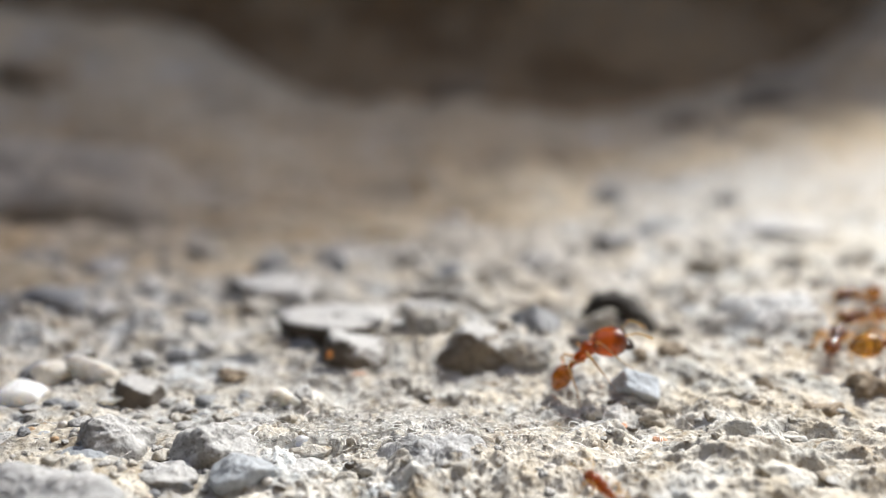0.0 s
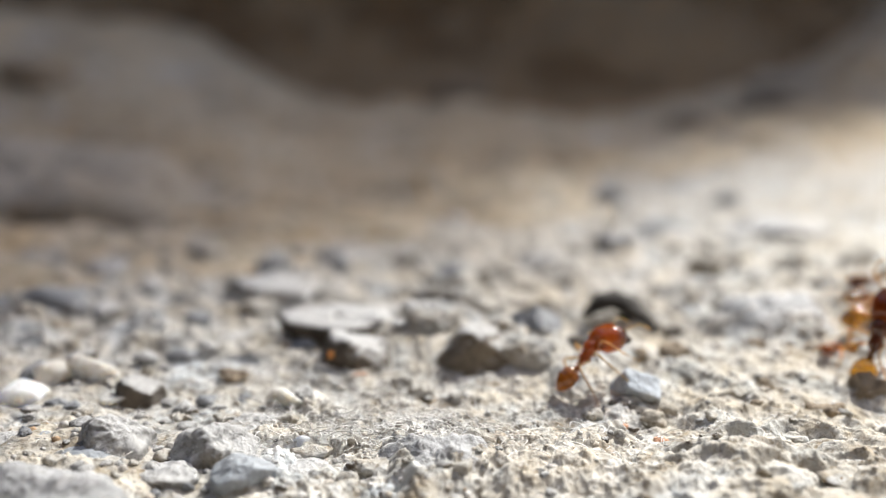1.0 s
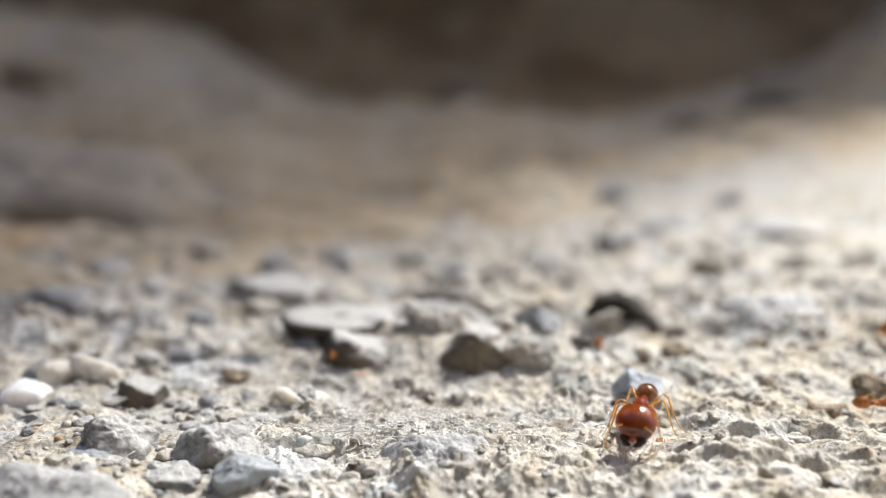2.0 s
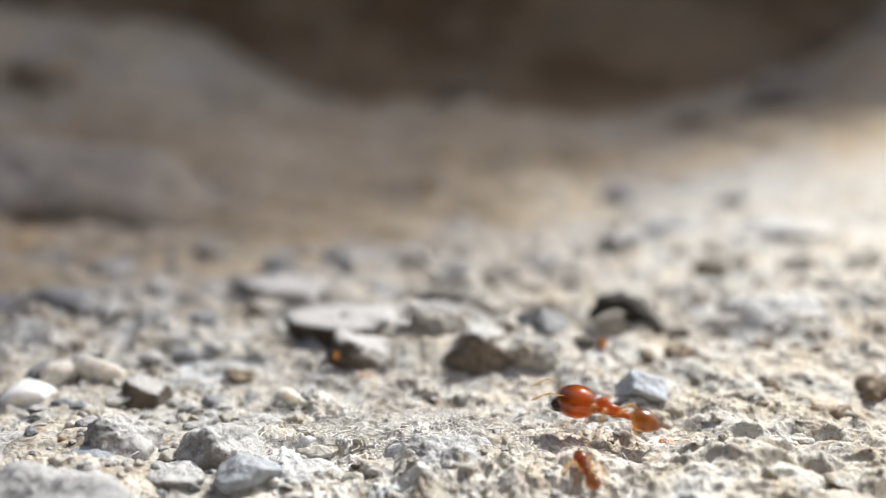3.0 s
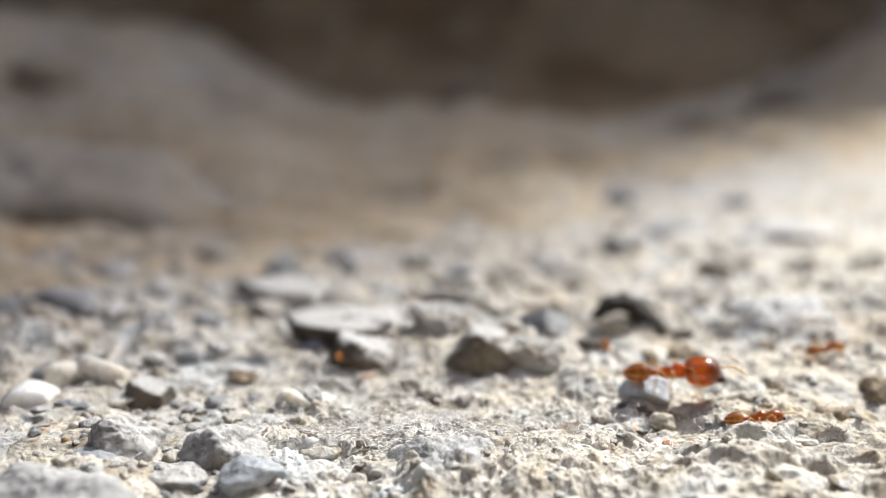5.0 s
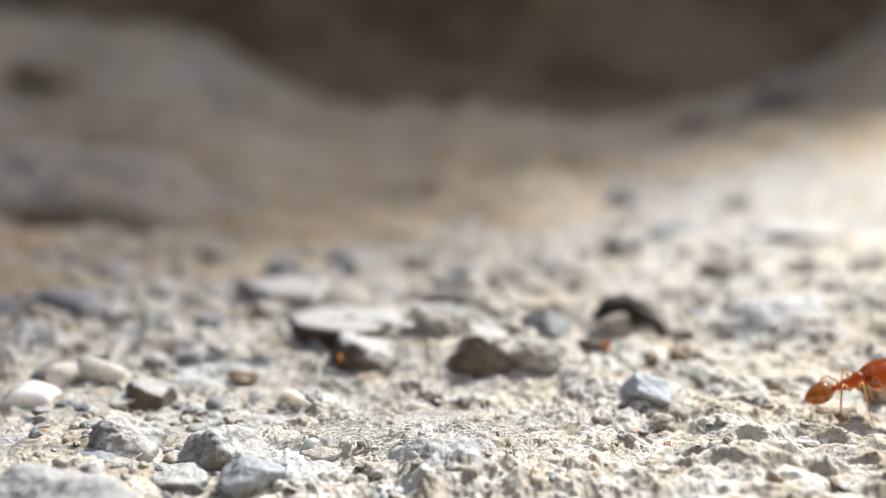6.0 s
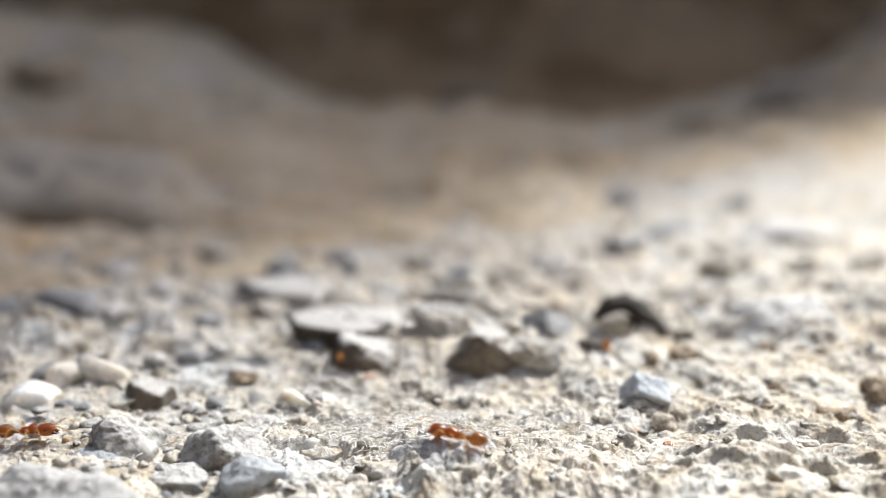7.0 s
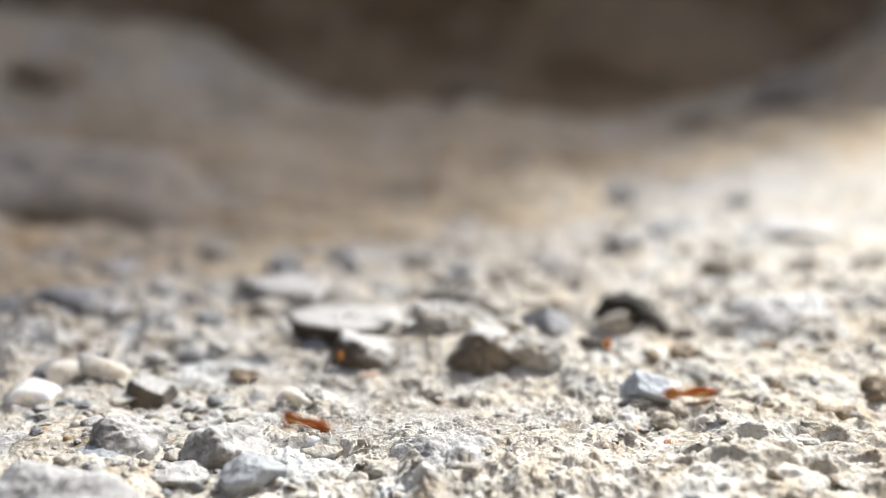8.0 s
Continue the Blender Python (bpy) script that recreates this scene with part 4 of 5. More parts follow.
def build_ant(s, head_len, head_w, head_h, stand, horn, head_horn, gaster_horn, label, group):
    """An ant. s: scale of trunk and limbs (1 = soldier); its feet stand on z = 0, it looks along x."""
    ant = new("ant")
    tagged(ant, label, "ant", group)
    z0 = stand
    # trunk: neck, hump of the first segment, waist before the last
    trunk = part("thorax", lathe(bmesh.new(), [(x * s, hw * s, hh * s, cz * s) for x, hw, hh, cz in (
        (0.66, 0.12, 0.12, 0.04), (0.60, 0.18, 0.18, 0.05), (0.50, 0.27, 0.27, 0.07), (0.36, 0.34, 0.35, 0.10),
        (0.18, 0.34, 0.36, 0.10), (0.02, 0.28, 0.30, 0.05), (-0.10, 0.23, 0.24, 0.0), (-0.24, 0.26, 0.26, 0.0),
        (-0.42, 0.24, 0.24, -0.02), (-0.55, 0.17, 0.16, -0.06), (-0.62, 0.10, 0.10, -0.09))]), horn, ant)
    trunk.location = (0, 0, z0 * MM)
    # two small nodes of the waist
    pet = bmesh.new()
    lathe(pet, [(x * s, hw * s, hh * s, cz * s) for x, hw, hh, cz in (
        (-0.58, 0.08, 0.08, -0.09), (-0.63, 0.08, 0.09, -0.08), (-0.68, 0.12, 0.18, -0.02), (-0.73, 0.11, 0.14, -0.04),
        (-0.77, 0.08, 0.08, -0.09), (-0.81, 0.13, 0.14, -0.06), (-0.87, 0.15, 0.16, -0.06), (-0.94, 0.09, 0.09, -0.09))], 14)
    waist = part("petiole", pet, horn, ant)
    waist.location = (0, 0, z0 * MM)
    # gaster: overlapping rings
    gl, gw, gh = 1.34 * s, 0.48 * s, 0.46 * s
    rows = []
    for x, hw, hh, cz in egg(gl, gw, gh, 0, -1, 0.44, 0.9, 26, -0.12 * s):
        u = -x / gl
        ring = 1.0
        for edge in (0.42, 0.68, 0.86):
            ring *= 1 - 0.045 * math.exp(-((u - edge - 0.012) / 0.018) ** 2)
        rows.append((x, hw * ring, hh * ring, cz))
    gaster = part("gaster", lathe(bmesh.new(), rows, 24), gaster_horn, ant, "shiny amber abdomen with darker rings")
    gaster.location = (-0.91 * s * MM, 0, (z0 - 0.09 * s) * MM)
    # head: broad, notched behind, narrower at the jaws
    def notch(p):
        u = p.x / head_len
        k = max(0.0, 1 - u / 0.45)
        q = p.copy()
        q.x -= 0.16 * head_len * k * k * min(1.0, (abs(p.y) / (0.3 * head_w)) ** 1.5) * (1.0 if head_w > 1 else 0.3)
        return q
    head = part("head", lathe(bmesh.new(), egg(head_len, head_w / 2, head_h / 2, 0, 1, 0.47, 0.46, 24, 0.0), 26, notch), head_horn, ant)
    head.location = (0.64 * s * MM, 0, (z0 + 0.05 * s) * MM)
    for side in (1, -1):
        part("eye", ball(bmesh.new(), (0.52 * head_len, side * 0.455 * head_w, 0.10 * head_h), (0.085 * s, 0.045 * s, 0.08 * s)), EYE_BLACK, head, "small black eye")
        jaw = bmesh.new()
        tube(jaw, [(0.86 * head_len, side * 0.20 * head_w, -0.12 * head_h), (0.98 * head_len, side * 0.22 * head_w, -0.16 * head_h),
                   (1.10 * head_len, side * 0.16 * head_w, -0.20 * head_h), (1.17 * head_len, side * 0.03 * head_w, -0.22 * head_h)],
             [0.13 * head_w, 0.12 * head_w, 0.08 * head_w, 0.02 * head_w], 10)
        part("mandible", jaw, HORN_DARK, head, "dark curved jaw")
        feeler = bmesh.new()
        e = (0.80 * head_len + 0.62 * s, side * (0.18 * head_w + 0.55 * s), 0.42 * s + 0.1 * head_h)
        tube(feeler, [(0.78 * head_len, side * 0.17 * head_w, 0.22 * head_h), (0.80 * head_len + 0.3 * s, side * (0.18 * head_w + 0.32 * s), 0.28 * s + 0.1 * head_h), e,
                      (e[0] + 0.22 * s, e[1] + side * 0.03 * s, e[2] - 0.08 * s), (e[0] + 0.46 * s, e[1] + side * 0.02 * s, e[2] - 0.22 * s),
                      (e[0] + 0.62 * s, e[1] - side * 0.02 * s, e[2] - 0.34 * s), (e[0] + 0.74 * s, e[1] - side * 0.05 * s, e[2] - 0.44 * s)],
             [0.030 * s, 0.026 * s, 0.032 * s, 0.024 * s, 0.030 * s, 0.045 * s, 0.012 * s], 7)
        part("antenna", feeler, HORN_LEG, head, "thin elbowed feeler")
    # legs: thigh, shin and foot, each pair set a little further back
    foot = -(stand - 0.20 * s)
    for x, turn, reach in ((0.36, 48, 0.72), (0.08, 92, 0.74), (-0.22, 142, 0.90)):
        for side in (1, -1):
            g = reach * s
            knee = (0.85 * g, 0, 0.52 * s)
            heel = (1.55 * g, 0, 0.55 * foot)
            toe = (2.05 * g, 0, foot)
            leg = part("leg", tube(bmesh.new(), [(-0.12 * s, 0, 0.02), (0.12 * s, 0, 0.02 * s), (0.2 * s, 0, 0.08 * s), (0.45 * g, 0, 0.30 * s), knee],
                                   [0.08 * s, 0.08 * s, 0.04 * s, 0.058 * s, 0.036 * s]), HORN_LEG, ant, "honey coloured thin leg")
            part("shin", tube(bmesh.new(), [knee, (1.1 * g, 0, 0.36 * s), (1.3 * g, 0, 0.1 * foot), heel], [0.034 * s, 0.044 * s, 0.042 * s, 0.028 * s]), HORN_LEG, leg)
            part("foot", tube(bmesh.new(), [heel, (1.75 * g, 0, 0.78 * foot), (1.93 * g, 0, 0.95 * foot), toe], [0.021 * s, 0.017 * s, 0.015 * s, 0.018 * s], 6), HORN_LEG, leg)
            leg.matrix_basis = pose(x * s * MM, side * 0.17 * s * MM, (z0 - 0.20 * s) * MM, 0, 0, side * turn)
    return ant


def parts_of(ant, kind):
    return [c for c in ant.children if c.name.split(".")[0] == kind]


def at(rows, t):
    """The row at t, between the rows given, smoothly."""
    if t <= rows[0][0]:
        return rows[0][1:]
    for a, b in zip(rows, rows[1:]):
        if t <= b[0]:
            u = (t - a[0]) / (b[0] - a[0])
            return tuple(p + (q - p) * u for p, q in zip(a[1:], b[1:]))
    return rows[-1][1:]


def crawl(ant, rows, stand, stride, head_rows=((0, 0, 0), (8, 0, 0)), gaster_rows=((0, -8, 0), (8, -8, 0))):
    """rows: seconds, x, y, lift (mm), heading, pitch. Keys the ant, its head, its gaster and the gait of its legs."""
    keyed = []
    for t, x, y, lift, yaw, pitch in rows:
        m = pose(x * MM, y * MM, (ground_z(x, y) + lift + 0.12) * MM, 0, 0, yaw)
        c = Matrix.Translation((0, 0, stand * MM))
        keyed.append((t, m @ c @ pose(0, 0, 0, 0, -pitch, 0) @ c.inverted()))
    walk(ant, keyed)
    for name, turns in (("head", head_rows), ("gaster", gaster_rows)):
        for p in parts_of(ant, name):
            rest = p.location.copy()
            walk(p, [(t, Matrix.Translation(rest) @ pose(0, 0, 0, 0, -up, side)) for t, up, side in turns])
    # gait: two sets of three legs take turns
    legs = parts_of(ant, "leg")
    rests = [p.matrix_basis.copy() for p in legs]
    phase, steps = 0.0, []
    last = at(rows, 0.0)
    for k in range(81):
        t = k / 10
        now = at(rows, t)
        go = math.hypot(now[0] - last[0], now[1] - last[1]) + 0.012 * abs(now[3] - last[3])
        phase += min(0.42, go / stride)
        steps.append((t, phase, min(1.0, go / (0.12 * stride)) * 0.85 + 0.15))
        last = now
    for i, (p, rest) in enumerate(zip(legs, rests)):
        pair, side = i // 2, 1 if i % 2 == 0 else -1
        shift = 0.5 * ((pair + i) % 2) + 0.07 * i
        keys = []
        for t, ph, amount in steps:
            a = 2 * math.pi * (ph + shift)
            swing, raised = 17 * amount * math.sin(a), 9 * amount * max(0.0, math.cos(a))
            keys.append((t, rest @ pose(0, 0, 0, 0, -raised, -side * swing)))
        walk(p, keys)


MAJOR_STAND, MINOR_STAND = 1.35, 0.62
soldier = build_ant(0.88, 1.32, 1.44, 1.20, MAJOR_STAND, HORN_RED, HORN_HEAD, HORN_BANDED,
                    "red amber soldier ant with a big head and banded abdomen", "soldier ants")
worker = build_ant(0.55, 0.60, 0.52, 0.46, MINOR_STAND, HORN_PALE, HORN_PALE, HORN_BANDED_SMALL,
                   "small amber worker ant crawling over the crust", "worker ants")
HERE = Matrix.Identity(4)
# darker, larger soldiers with glossy honey abdomens
soldier_rear = build_ant(1.20, 1.45, 1.46, 1.18, MAJOR_STAND, HORN_BROWN, HORN_BROWN, HORN_HONEY,
                         "large dark brown soldier ant with a glossy honey abdomen", "soldier ants")
soldier_low = copy_thing(soldier_rear, HERE)
soldier_side = copy_thing(soldier_rear, HERE)
# middling ants that throng behind them
MEDIA_STAND = 0.95
worker_high = build_ant(0.84, 0.90, 0.82, 0.72, MEDIA_STAND, HORN_BROWN, HORN_BROWN, HORN_BANDED,
                        "middling dark amber ant in a throng", "worker ants")
worker_far = copy_thing(worker_high, HERE)
worker_back = copy_thing(worker_high, HERE)
worker_edge = copy_thing(worker, HERE)
worker_mid = copy_thing(worker, HERE)
worker_left = copy_thing(worker, HERE)


def grain_shapes(count, seed):
    """Small angular grain shapes: vertices of a dented icosahedron."""
    bm = bmesh.new()
    bmesh.ops.create_icosphere(bm, subdivisions=2, radius=1.0)
    v0 = np.array([v.co[:] for v in bm.verts])
    f0 = np.array([[v.index for v in f.verts] for f in bm.faces])
    bm.free()
    rng = np.random.RandomState(seed)
    shapes = []
    for k in range(count):
        r = np.full(len(v0), 1.0)
        for p in range(7):
            n = rng.normal(size=3)
            n /= np.linalg.norm(n)
            c = v0 @ n
            r = np.minimum(r, np.where(c > 0.05, rng.uniform(0.55, 0.9) / np.maximum(c, 0.05), 9))
        shapes.append(v0 * (r * (1 + 0.06 * rng.normal(size=len(v0))))[:, None])
    return shapes, f0


def scatter(name, count, near, far, small, large, seed, label, material, flat=0.7, low=-0.1):
    """Loose grains over the crust, more of them small than large."""
    rng = np.random.RandomState(seed)
    shapes, f0 = grain_shapes(14, seed)
    a = np.radians(rng.uniform(59, 121, count))
    r = near * (far / near) ** rng.uniform(0, 1, count)
    x, y = r * np.cos(a), r * np.sin(a)
    size = small * (large / small) ** (rng.uniform(0, 1, count) ** 2.2) * (1 - 0.55 * worn_at(x, y))
    z = ground_height(x, y)
    verts, faces, base = [], [], 0
    for k in range(count):
        c, s = math.cos(rng.uniform(0, 6.3)), math.sin(rng.uniform(0, 6.3))
        norm = math.hypot(c, s) or 1.0
        c, s = c / norm, s / norm
        q = shapes[k % 14] * size[k] * np.array((rng.uniform(0.8, 1.3), rng.uniform(0.7, 1.1), rng.uniform(0.5, 0.9) * flat / 0.7))
        q = q @ np.array(((c, s, 0), (-s, c, 0), (0, 0, 1)))
        verts.append(q + np.array((x[k], y[k], z[k] + low * size[k])))
        faces.append(f0 + base)
        base += len(q)
    ob = quick_mesh(name, np.vstack(verts) * MM, np.vstack(faces), material)
    tagged(ob, label, "gravel", kind="stuff")


scatter("gravel", 6000, 24, 90, 0.03, 0.26, 3, "loose grey and cream grains of grit", GRIT)
scatter("coarse_gravel", 90, 60, 270, 0.4, 2.0, 4, "coarser grit and clods further off", GRIT)


def fibres(name, count, cx, cy, rx, ry, seed, label):
    """Fine pale hairs and rootlets lying on the crust: thin bent three-sided strands."""
    rng = np.random.RandomState(seed)
    verts, faces = [], []
    xs, ys = cx + rx * rng.normal(size=count) * 0.6, cy + ry * rng.normal(size=count) * 0.6
    zs = ground_height(xs, ys)
    for k in range(count):
        x, y = xs[k], ys[k]
        a, length, rise = rng.uniform(0, 6.283), rng.uniform(0.3, 1.3), rng.uniform(0.0, 0.9)
        bend = rng.normal() * 1.6
        rad = rng.uniform(0.012, 0.025)
        n = 7
        start = len(verts)
        px, py, pz = x, y, zs[k] - 0.03
        for i in range(n):
            u = i / (n - 1)
            for j in range(3):
                b = 2.094 * j
                verts.append((px - rad * math.cos(b) * math.sin(a), py + rad * math.cos(b) * math.cos(a), pz + rad * math.sin(b)))
            px += math.cos(a) * length / n
            py += math.sin(a) * length / n
            pz += length / n * rise * (1 - 1.7 * u)
            a += bend / n
        for i in range(n - 1):
            for j in range(3):
                faces.append((start + i * 3 + j, start + i * 3 + (j + 1) % 3, start + (i + 1) * 3 + (j + 1) % 3, start + (i + 1) * 3 + j))
    ob = quick_mesh(name, np.array(verts) * MM, np.array(faces), FIBRE)
    tagged(ob, label, "fibres", kind="stuff")


fibres("root_fibres", 1000, -1.4, 34.2, 4.4, 2.4, 21, "fine white hairs matted on the crust")
fibres("root_fibres", 450, -4.5, 39.5, 4.5, 2.0, 22, "fine white hairs standing between grains")
fibres("root_fibres", 500, 1.0, 35.0, 15.0, 3.5, 23, "stray white hairs over the crust")


def motions():
    """What crawls: seconds, x, y, lift in mm, heading and pitch in degrees."""
    turns = ((0, -28, -6), (0.3, -25, 0), (0.4, -30, 26), (0.9, -32, 20), (1.0, -38, 5), (1.2, -15, 0), (1.5, -10, -12), (1.7, -18, 0),
             (2.8, 0, 0), (3.0, -8, 5), (3.4, -10, 10), (3.6, -14, 12), (3.8, -18, 5), (4.0, -12, 0), (4.1, -10, 0), (4.2, -32, 15),
             (4.3, -30, 25), (4.5, -10, 0), (4.7, 0, 0), (5.8, 0, 0), (6.1, 6, 0), (8.0, 0, 0))
    tails = ((0, 14, 0), (0.3, 12, 0), (0.5, -12, 0), (1.0, -8, 0), (1.2, -12, 0), (1.5, -20, 0), (1.7, 4, 0), (2.8, -5, 0), (3.4, -2, 0), (4.0, -2, 0), (4.2, -12, 0), (4.4, -8, 0), (5.8, 2, 0), (6.0, 8, 0), (8.0, 2, 0))
    crawl(soldier, (
        (0, 5.78, 37.16, 0.7, 6, 37), (0.3, 5.80, 37.16, 0.7, 10, 38), (0.4, 5.90, 37.35, 0.7, 26, 42), (0.8, 5.92, 37.39, 0.7, 29, 43),
        (1, 5.89, 37.22, 0.7, 22, 45), (1.1, 5.95, 36.30, 0.7, 16, 34), (1.2, 6.91, 35.80, 0.8, 15, 28), (1.3, 7.39, 35.93, 0.9, 12, 28),
        (1.5, 7.44, 36.00, 0.9, 4, 28), (1.6, 7.20, 34.80, 0.8, -25, 12), (1.7, 7.03, 33.67, 0.7, -56, -2), (2, 7.02, 32.43, 0.2, -110, -5),
        (2.3, 7.02, 30.17, 0, -150, 0), (2.6, 7.44, 30.08, 0, -180, 0), (2.8, 7.46, 30.69, 0, -182, 5), (2.9, 7.14, 32.01, 0, -184, 8),
        (3, 5.77, 32.75, 0, -191, 13), (3.1, 4.84, 33.22, 0, -190, 12), (3.2, 3.26, 34.94, 0, -195, 10), (3.3, 1.97, 36.15, 0, -190, 8),
        (3.4, 0.94, 35.63, 0, -180, 4), (3.5, -0.24, 35.55, 0, -156, 10), (3.6, -0.60, 35.10, 0, -152, 7), (3.7, -1.62, 34.49, 0, -155, -3),
        (3.8, -2.93, 33.96, 0, -165, -8), (3.9, -3.99, 33.04, 0, -175, -2), (4, -5.25, 32.94, 0, -182, 5), (4.1, -4.93, 33.26, 0.1, -195, 20),
        (4.2, -4.49, 33.38, 0.2, -205, 32), (4.3, -4.06, 33.61, 0.3, -245, 40), (4.4, -3.05, 35.43, 0.2, -290, 35), (4.5, -0.78, 36.00, 0.1, -320, 14),
        (4.6, 1.38, 37.27, 0, -340, 18), (4.7, 3.86, 37.81, 0, -350, 8), (5, 8.86, 36.68, 0, -365, 0), (5.3, 11.66, 34.78, 0, -370, 0),
        (5.6, 14.39, 34.60, 0, -365, 2), (5.8, 15.49, 35.33, 0, -362, 4), (6, 15.59, 35.55, 0.1, -355, 10), (6.1, 15.44, 35.27, 0.2, -350, 12),
        (6.2, 16.65, 37.12, 0.2, -345, 8), (6.3, 18.28, 38.24, 0.1, -350, 2), (6.4, 18.26, 38.14, 0.1, -355, 0), (6.5, 18.87, 38.35, 0.1, -355, 0),
        (6.8, 19.45, 38.96, 0.1, -350, 0), (7.1, 21.15, 39.08, 0.1, -345, 0), (8, 23.33, 39.63, 0.1, -345, 0)), MAJOR_STAND, 4.2, turns, tails)
    crawl(worker, (
        (0, 5.07, 27.52, 0, 120, 10), (0.2, 4.88, 26.80, 0, 150, 0), (0.4, 4.38, 27.62, 0, 178, 0), (0.6, 4.26, 27.51, 0, 185, 0),
        (0.8, 3.59, 25.97, 0, 225, 0), (1.4, 3.23, 24.54, 0, 200, 0), (2, 3.96, 24.46, 0, 120, 0), (2.5, 4.79, 26.43, 0, 95, 0),
        (2.8, 4.98, 28.68, 0, 92, 5), (2.9, 4.72, 29.09, 0, 96, 5), (3, 4.50, 29.29, 0, 98, 5), (3.1, 4.02, 30.10, 0, 105, 5),
        (3.2, 3.61, 32.46, 0, 108, 8), (3.3, 2.93, 33.38, 0, 112, 8), (3.4, 2.02, 34.89, 0, 138, 5), (3.5, 0.91, 34.28, 0, 165, 2),
        (3.6, 0.34, 33.97, 0, 180, 0), (3.7, 0.75, 34.18, 0, 178, 0), (3.8, 2.21, 32.98, 0, 125, 5), (3.9, 3.43, 32.37, 0, 72, 10),
        (4, 4.54, 32.68, 0, 38, 12), (4.1, 5.23, 33.42, 0.1, 32, 15), (4.2, 6.62, 33.94, 0.1, 15, 5), (4.3, 8.32, 33.94, 0, 5, 0),
        (4.4, 9.35, 33.86, 0, 6, 3), (4.5, 9.12, 33.65, 0, 6, 3), (4.6, 9.40, 33.45, 0, 6, 3), (4.7, 9.80, 33.86, 0, 8, 5),
        (5.2, 12.47, 33.81, 0, -8, 0), (5.8, 14.49, 31.91, 0, -25, -5), (5.9, 15.30, 30.70, 0, -30, -5), (6, 16.60, 30.40, 0, -20, 0), (6.1, 17.20, 30.60, 0, -10, 0),
        (7, 17.95, 31.84, 0, 60, 0), (7.5, 17.08, 32.02, 0, 190, 0), (7.7, 15.62, 31.10, 0, 215, 0), (7.8, 14.56, 29.98, 0, 235, 0),
        (7.9, 13.00, 26.40, 0, 262, 0), (8, 12.30, 24.60, 0, 265, 0)), MINOR_STAND, 2.4)
    crawl(worker_edge, (
        (0, 20.79, 46.43, 0, 215, 5), (0.6, 20.24, 45.42, 0, 195, 5), (1, 18.06, 41.89, 0, 200, 0), (1.1, 16.78, 40.85, 0, 215, 0),
        (1.2, 15.73, 38.90, 0, 235, 0), (1.3, 15.08, 38.10, 0.1, 260, 5), (1.5, 15.51, 37.37, 0, 330, 0), (1.7, 15.52, 35.84, 0, 345, -5),
        (2.2, 17.93, 34.95, 0, 360, 0), (2.9, 17.84, 30.52, 0, 310, 0), (3.4, 15.02, 27.27, 0, 215, 0), (3.7, 13.55, 26.77, 0, 170, 0),
        (3.8, 13.02, 27.07, 0, 158, 0), (3.9, 12.62, 27.78, 0, 150, 3), (4, 13.37, 29.32, 0, 120, 6), (4.1, 14.26, 31.89, 0.1, 98, 10),
        (4.2, 15.57, 35.57, 0.1, 90, 10), (4.3, 15.68, 35.47, 0.1, 85, 10), (4.4, 14.92, 35.86, 0, 142, 6), (4.5, 14.40, 36.88, 0, 138, 6),
        (4.6, 13.86, 39.44, 0, 130, 6), (4.7, 14.99, 41.00, 0, 75, 6), (5.1, 17.69, 42.29, 0, 20, 0), (5.5, 21.37, 43.55, 0, 5, 0),
        (6, 24.83, 44.09, 0, 0, 0), (8, 29.48, 43.85, 0, 0, 0)), MINOR_STAND, 2.4)
    crawl(worker_back, (
        (0, 20.55, 45.05, 0.1, 205, 0), (0.5, 21.13, 46.18, 0.1, 200, 0), (0.8, 21.99, 47.14, 0, 195, 0), (1, 22.63, 49.0, 0, 190, 0), (1.3, 20.16, 46.04, 0, 215, 0),
        (1.5, 18.12, 43.24, 0, 190, 0), (1.7, 19.46, 43.14, 0, 120, 0), (2.2, 23.06, 44.69, 0, 40, 0), (3, 26.98, 46.11, 0, 10, 0),
        (8, 30.92, 46.20, 0, 0, 0)), MEDIA_STAND, 2.4)
    crawl(worker_high, (
        (0, 22.13, 49.41, 0.1, 205, 0), (0.5, 23.89, 53.15, 0.1, 200, 0), (1, 24.33, 52.85, 0.1, 195, 0), (1.5, 24.82, 52.05, 0.1, 190, 0),
        (2.2, 27.69, 49.85, 0, 60, 0), (8, 33.91, 48.19, 0, 0, 0)), MEDIA_STAND, 2.4)
    crawl(worker_far, (
        (0, 18.10, 42.10, 0, 60, 0), (0.4, 19.90, 45.00, 0, 70, 0), (0.8, 22.84, 47.39, 0, 170, 0), (1.3, 22.36, 44.63, 0, 80, 0),
        (2, 23.78, 43.32, 0, 20, 0), (8, 32.53, 44.47, 0, 0, 0)), MEDIA_STAND, 2.4)
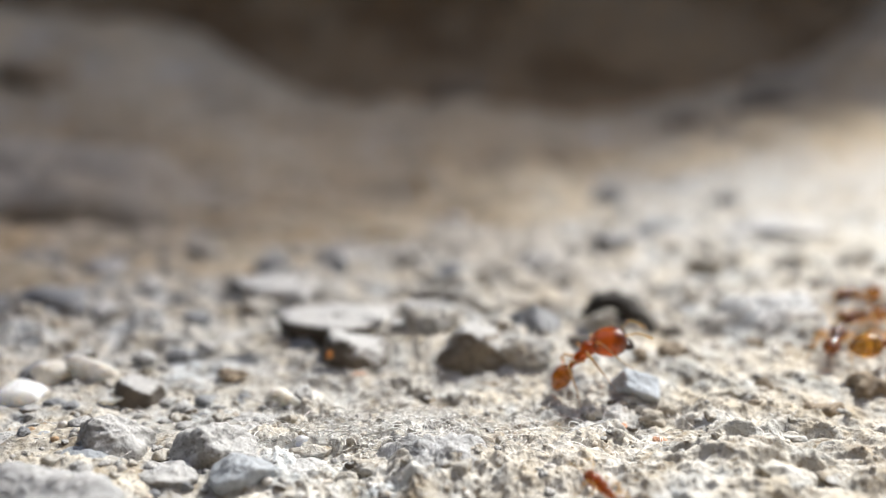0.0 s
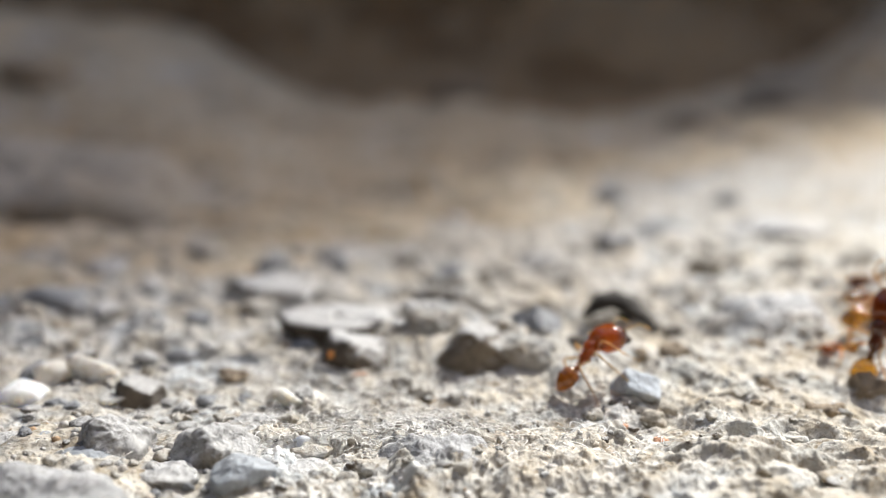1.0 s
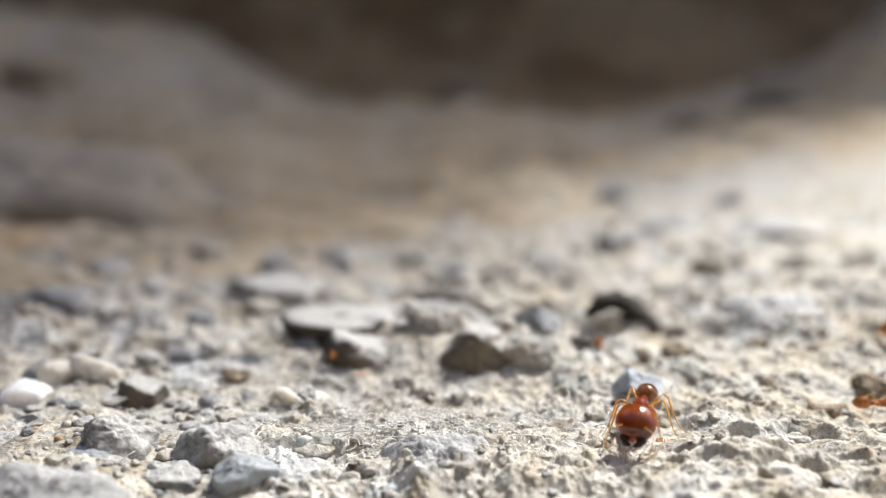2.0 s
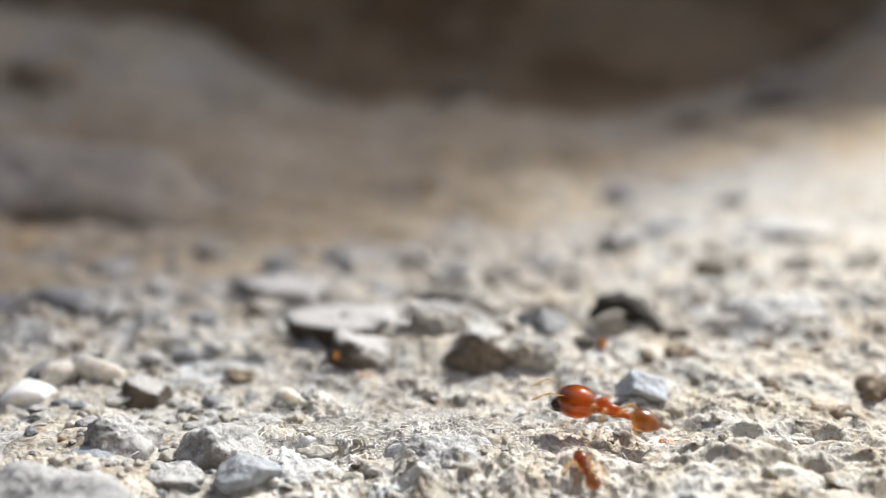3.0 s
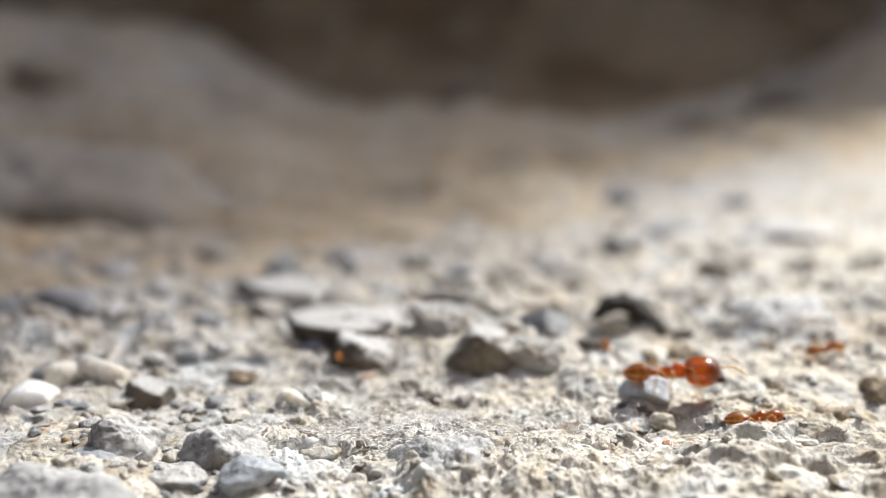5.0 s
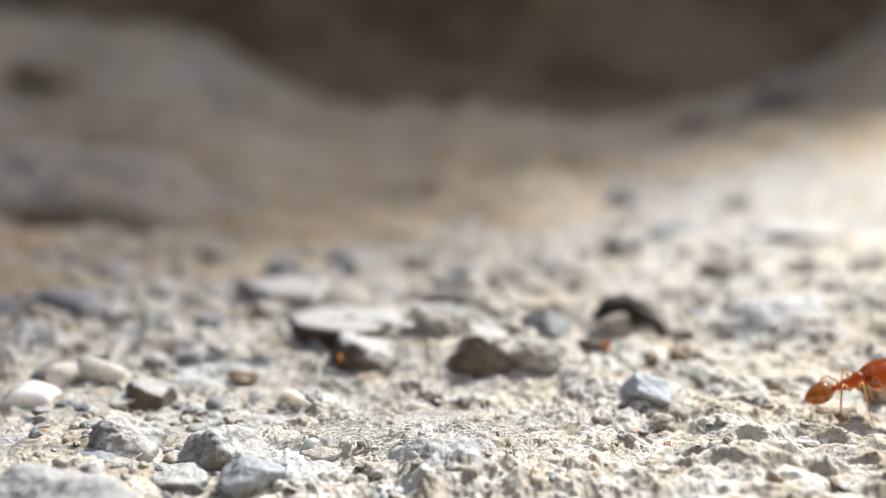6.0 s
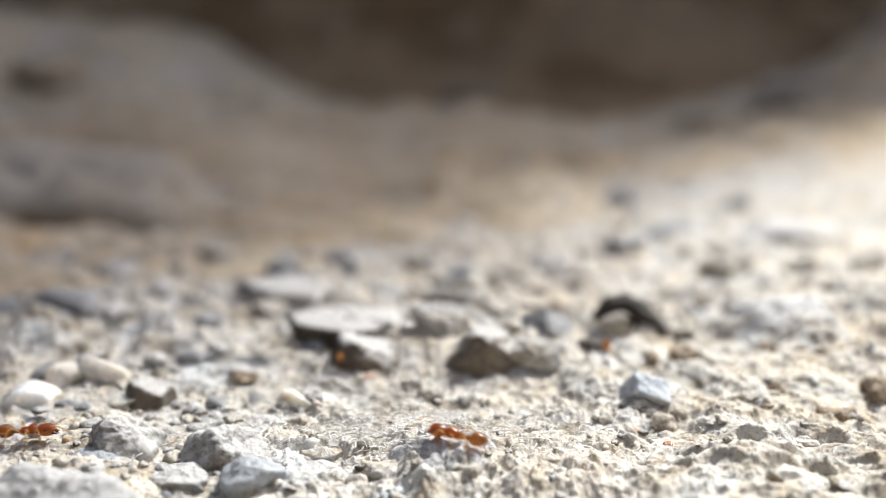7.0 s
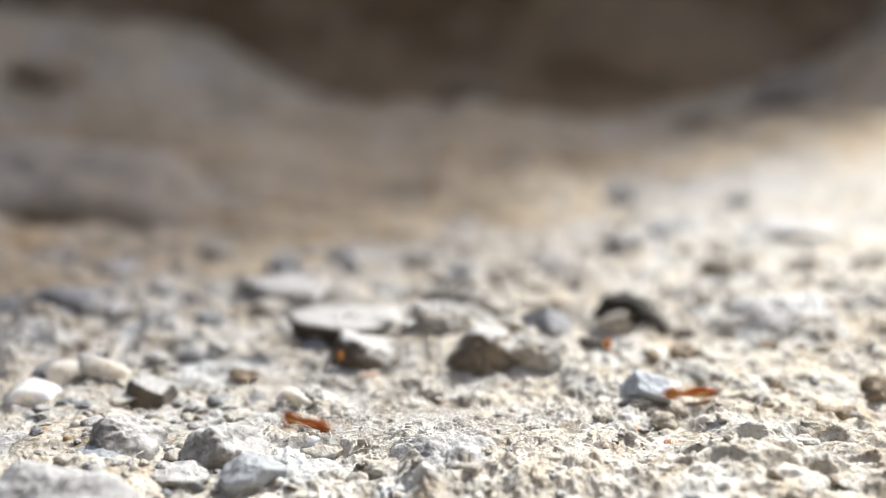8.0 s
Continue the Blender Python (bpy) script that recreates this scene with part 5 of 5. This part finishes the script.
    crawl(worker_mid, (
        (0, 1.75, 23.10, 0, 90, 0), (6, 1.35, 23.65, 0, 92, 0), (6.5, 1.35, 26.40, 0, 92, 0), (6.7, 1.39, 27.95, 0, 92, 5),
        (6.8, 1.41, 28.57, 0, 96, 8), (6.9, 1.20, 29.65, 0.2, 112, 8), (7, 0.05, 31.01, 0.3, 160, 3), (7.1, -0.87, 31.40, 0.3, 178, 0),
        (7.2, -1.43, 31.67, 0.2, 178, 0), (7.3, -1.36, 33.05, 0, 135, 5), (7.4, -0.58, 33.97, 0, 75, 8), (7.5, 1.23, 35.70, 0, 28, 5),
        (7.6, 3.15, 36.95, 0, 30, 5), (7.7, 4.61, 37.68, 0, 24, 5), (7.8, 5.65, 37.21, 0.1, 8, 3), (7.9, 7.19, 36.34, 0.2, -2, 0),
        (8, 9.53, 36.24, 0, 4, 0)), MINOR_STAND, 2.4)
    crawl(worker_left, (
        (0, -18.59, 31.12, 0, 0, 0), (6.2, -19.04, 31.43, 0, 0, 0), (6.7, -17.45, 31.85, 0, 0, 0), (6.9, -15.80, 32.19, 0, 0, 0),
        (7, -15.20, 31.92, 0, 2, 0), (7.1, -14.49, 32.13, 0, 6, 2), (7.2, -14.12, 32.27, 0.1, 24, 6), (7.3, -13.37, 33.32, 0.2, 32, 8),
        (7.4, -13.19, 35.00, 0.2, 30, 4), (7.5, -12.54, 35.71, 0.2, 10, 0), (7.6, -12.12, 35.70, 0.2, -5, -2), (7.7, -11.80, 35.68, 0.1, 0, 0),
        (7.8, -9.94, 36.07, 0, 4, 0), (7.9, -8.03, 34.98, 0, -6, -2), (8, -5.41, 33.18, 0, -28, -5)), MINOR_STAND, 2.4)
    crawl(soldier_side, (
        (0, 24.60, 42.60, 0.2, 18, 4), (0.8, 25.40, 43.20, 0.1, 10, 0), (1.3, 26.10, 43.20, 0, 0, 0), (2, 27.20, 43.25, 0, 0, 0),
        (8, 32.28, 43.64, 0, 0, 0)), MAJOR_STAND, 4.2)
    crawl(soldier_rear, (
        (0, 20.28, 40.02, 0.3, 10, 4), (0.3, 20.70, 41.60, 0.4, 22, 20), (0.5, 21.10, 42.79, 0.5, 30, 35), (0.8, 21.30, 44.00, 0.4, 20, 20),
        (1, 21.62, 44.76, 0.3, 15, 10), (1.3, 22.20, 45.10, 0.3, 12, 12), (1.5, 22.51, 45.31, 0.3, 12, 10), (1.7, 22.33, 43.98, 0.3, 8, 6),
        (2.2, 23.00, 41.60, 0, -15, 0), (2.8, 22.70, 40.00, 0, 0, 0), (3.2, 22.60, 40.10, 0, 4, 0), (3.5, 21.90, 40.20, 0, 8, 0), (3.8, 22.80, 40.50, 0, 8, 0), (4.4, 23.40, 40.78, 0, 10, 0),
        (6, 25.38, 41.88, 0, 5, 0), (8, 26.77, 41.70, 0, 5, 0)), MAJOR_STAND, 4.2)
    crawl(soldier_low, (
        (0, 21.25, 37.55, 0.1, 12, 0), (0.3, 20.30, 38.10, 0.2, 22, 18), (0.5, 19.70, 38.50, 0.3, 30, 30), (0.8, 19.48, 39.53, 0.4, 35, 40), (1, 18.68, 39.36, 0.7, 40, 55),
        (1.3, 19.13, 39.40, 0.6, 36, 48), (1.5, 19.66, 38.39, 0.4, 20, 25), (1.8, 20.31, 36.60, 0.1, 0, 0), (2.4, 20.92, 36.25, 0, 20, 0),
        (8, 27.37, 37.72, 0, 0, 0)), MAJOR_STAND, 4.2)


motions()
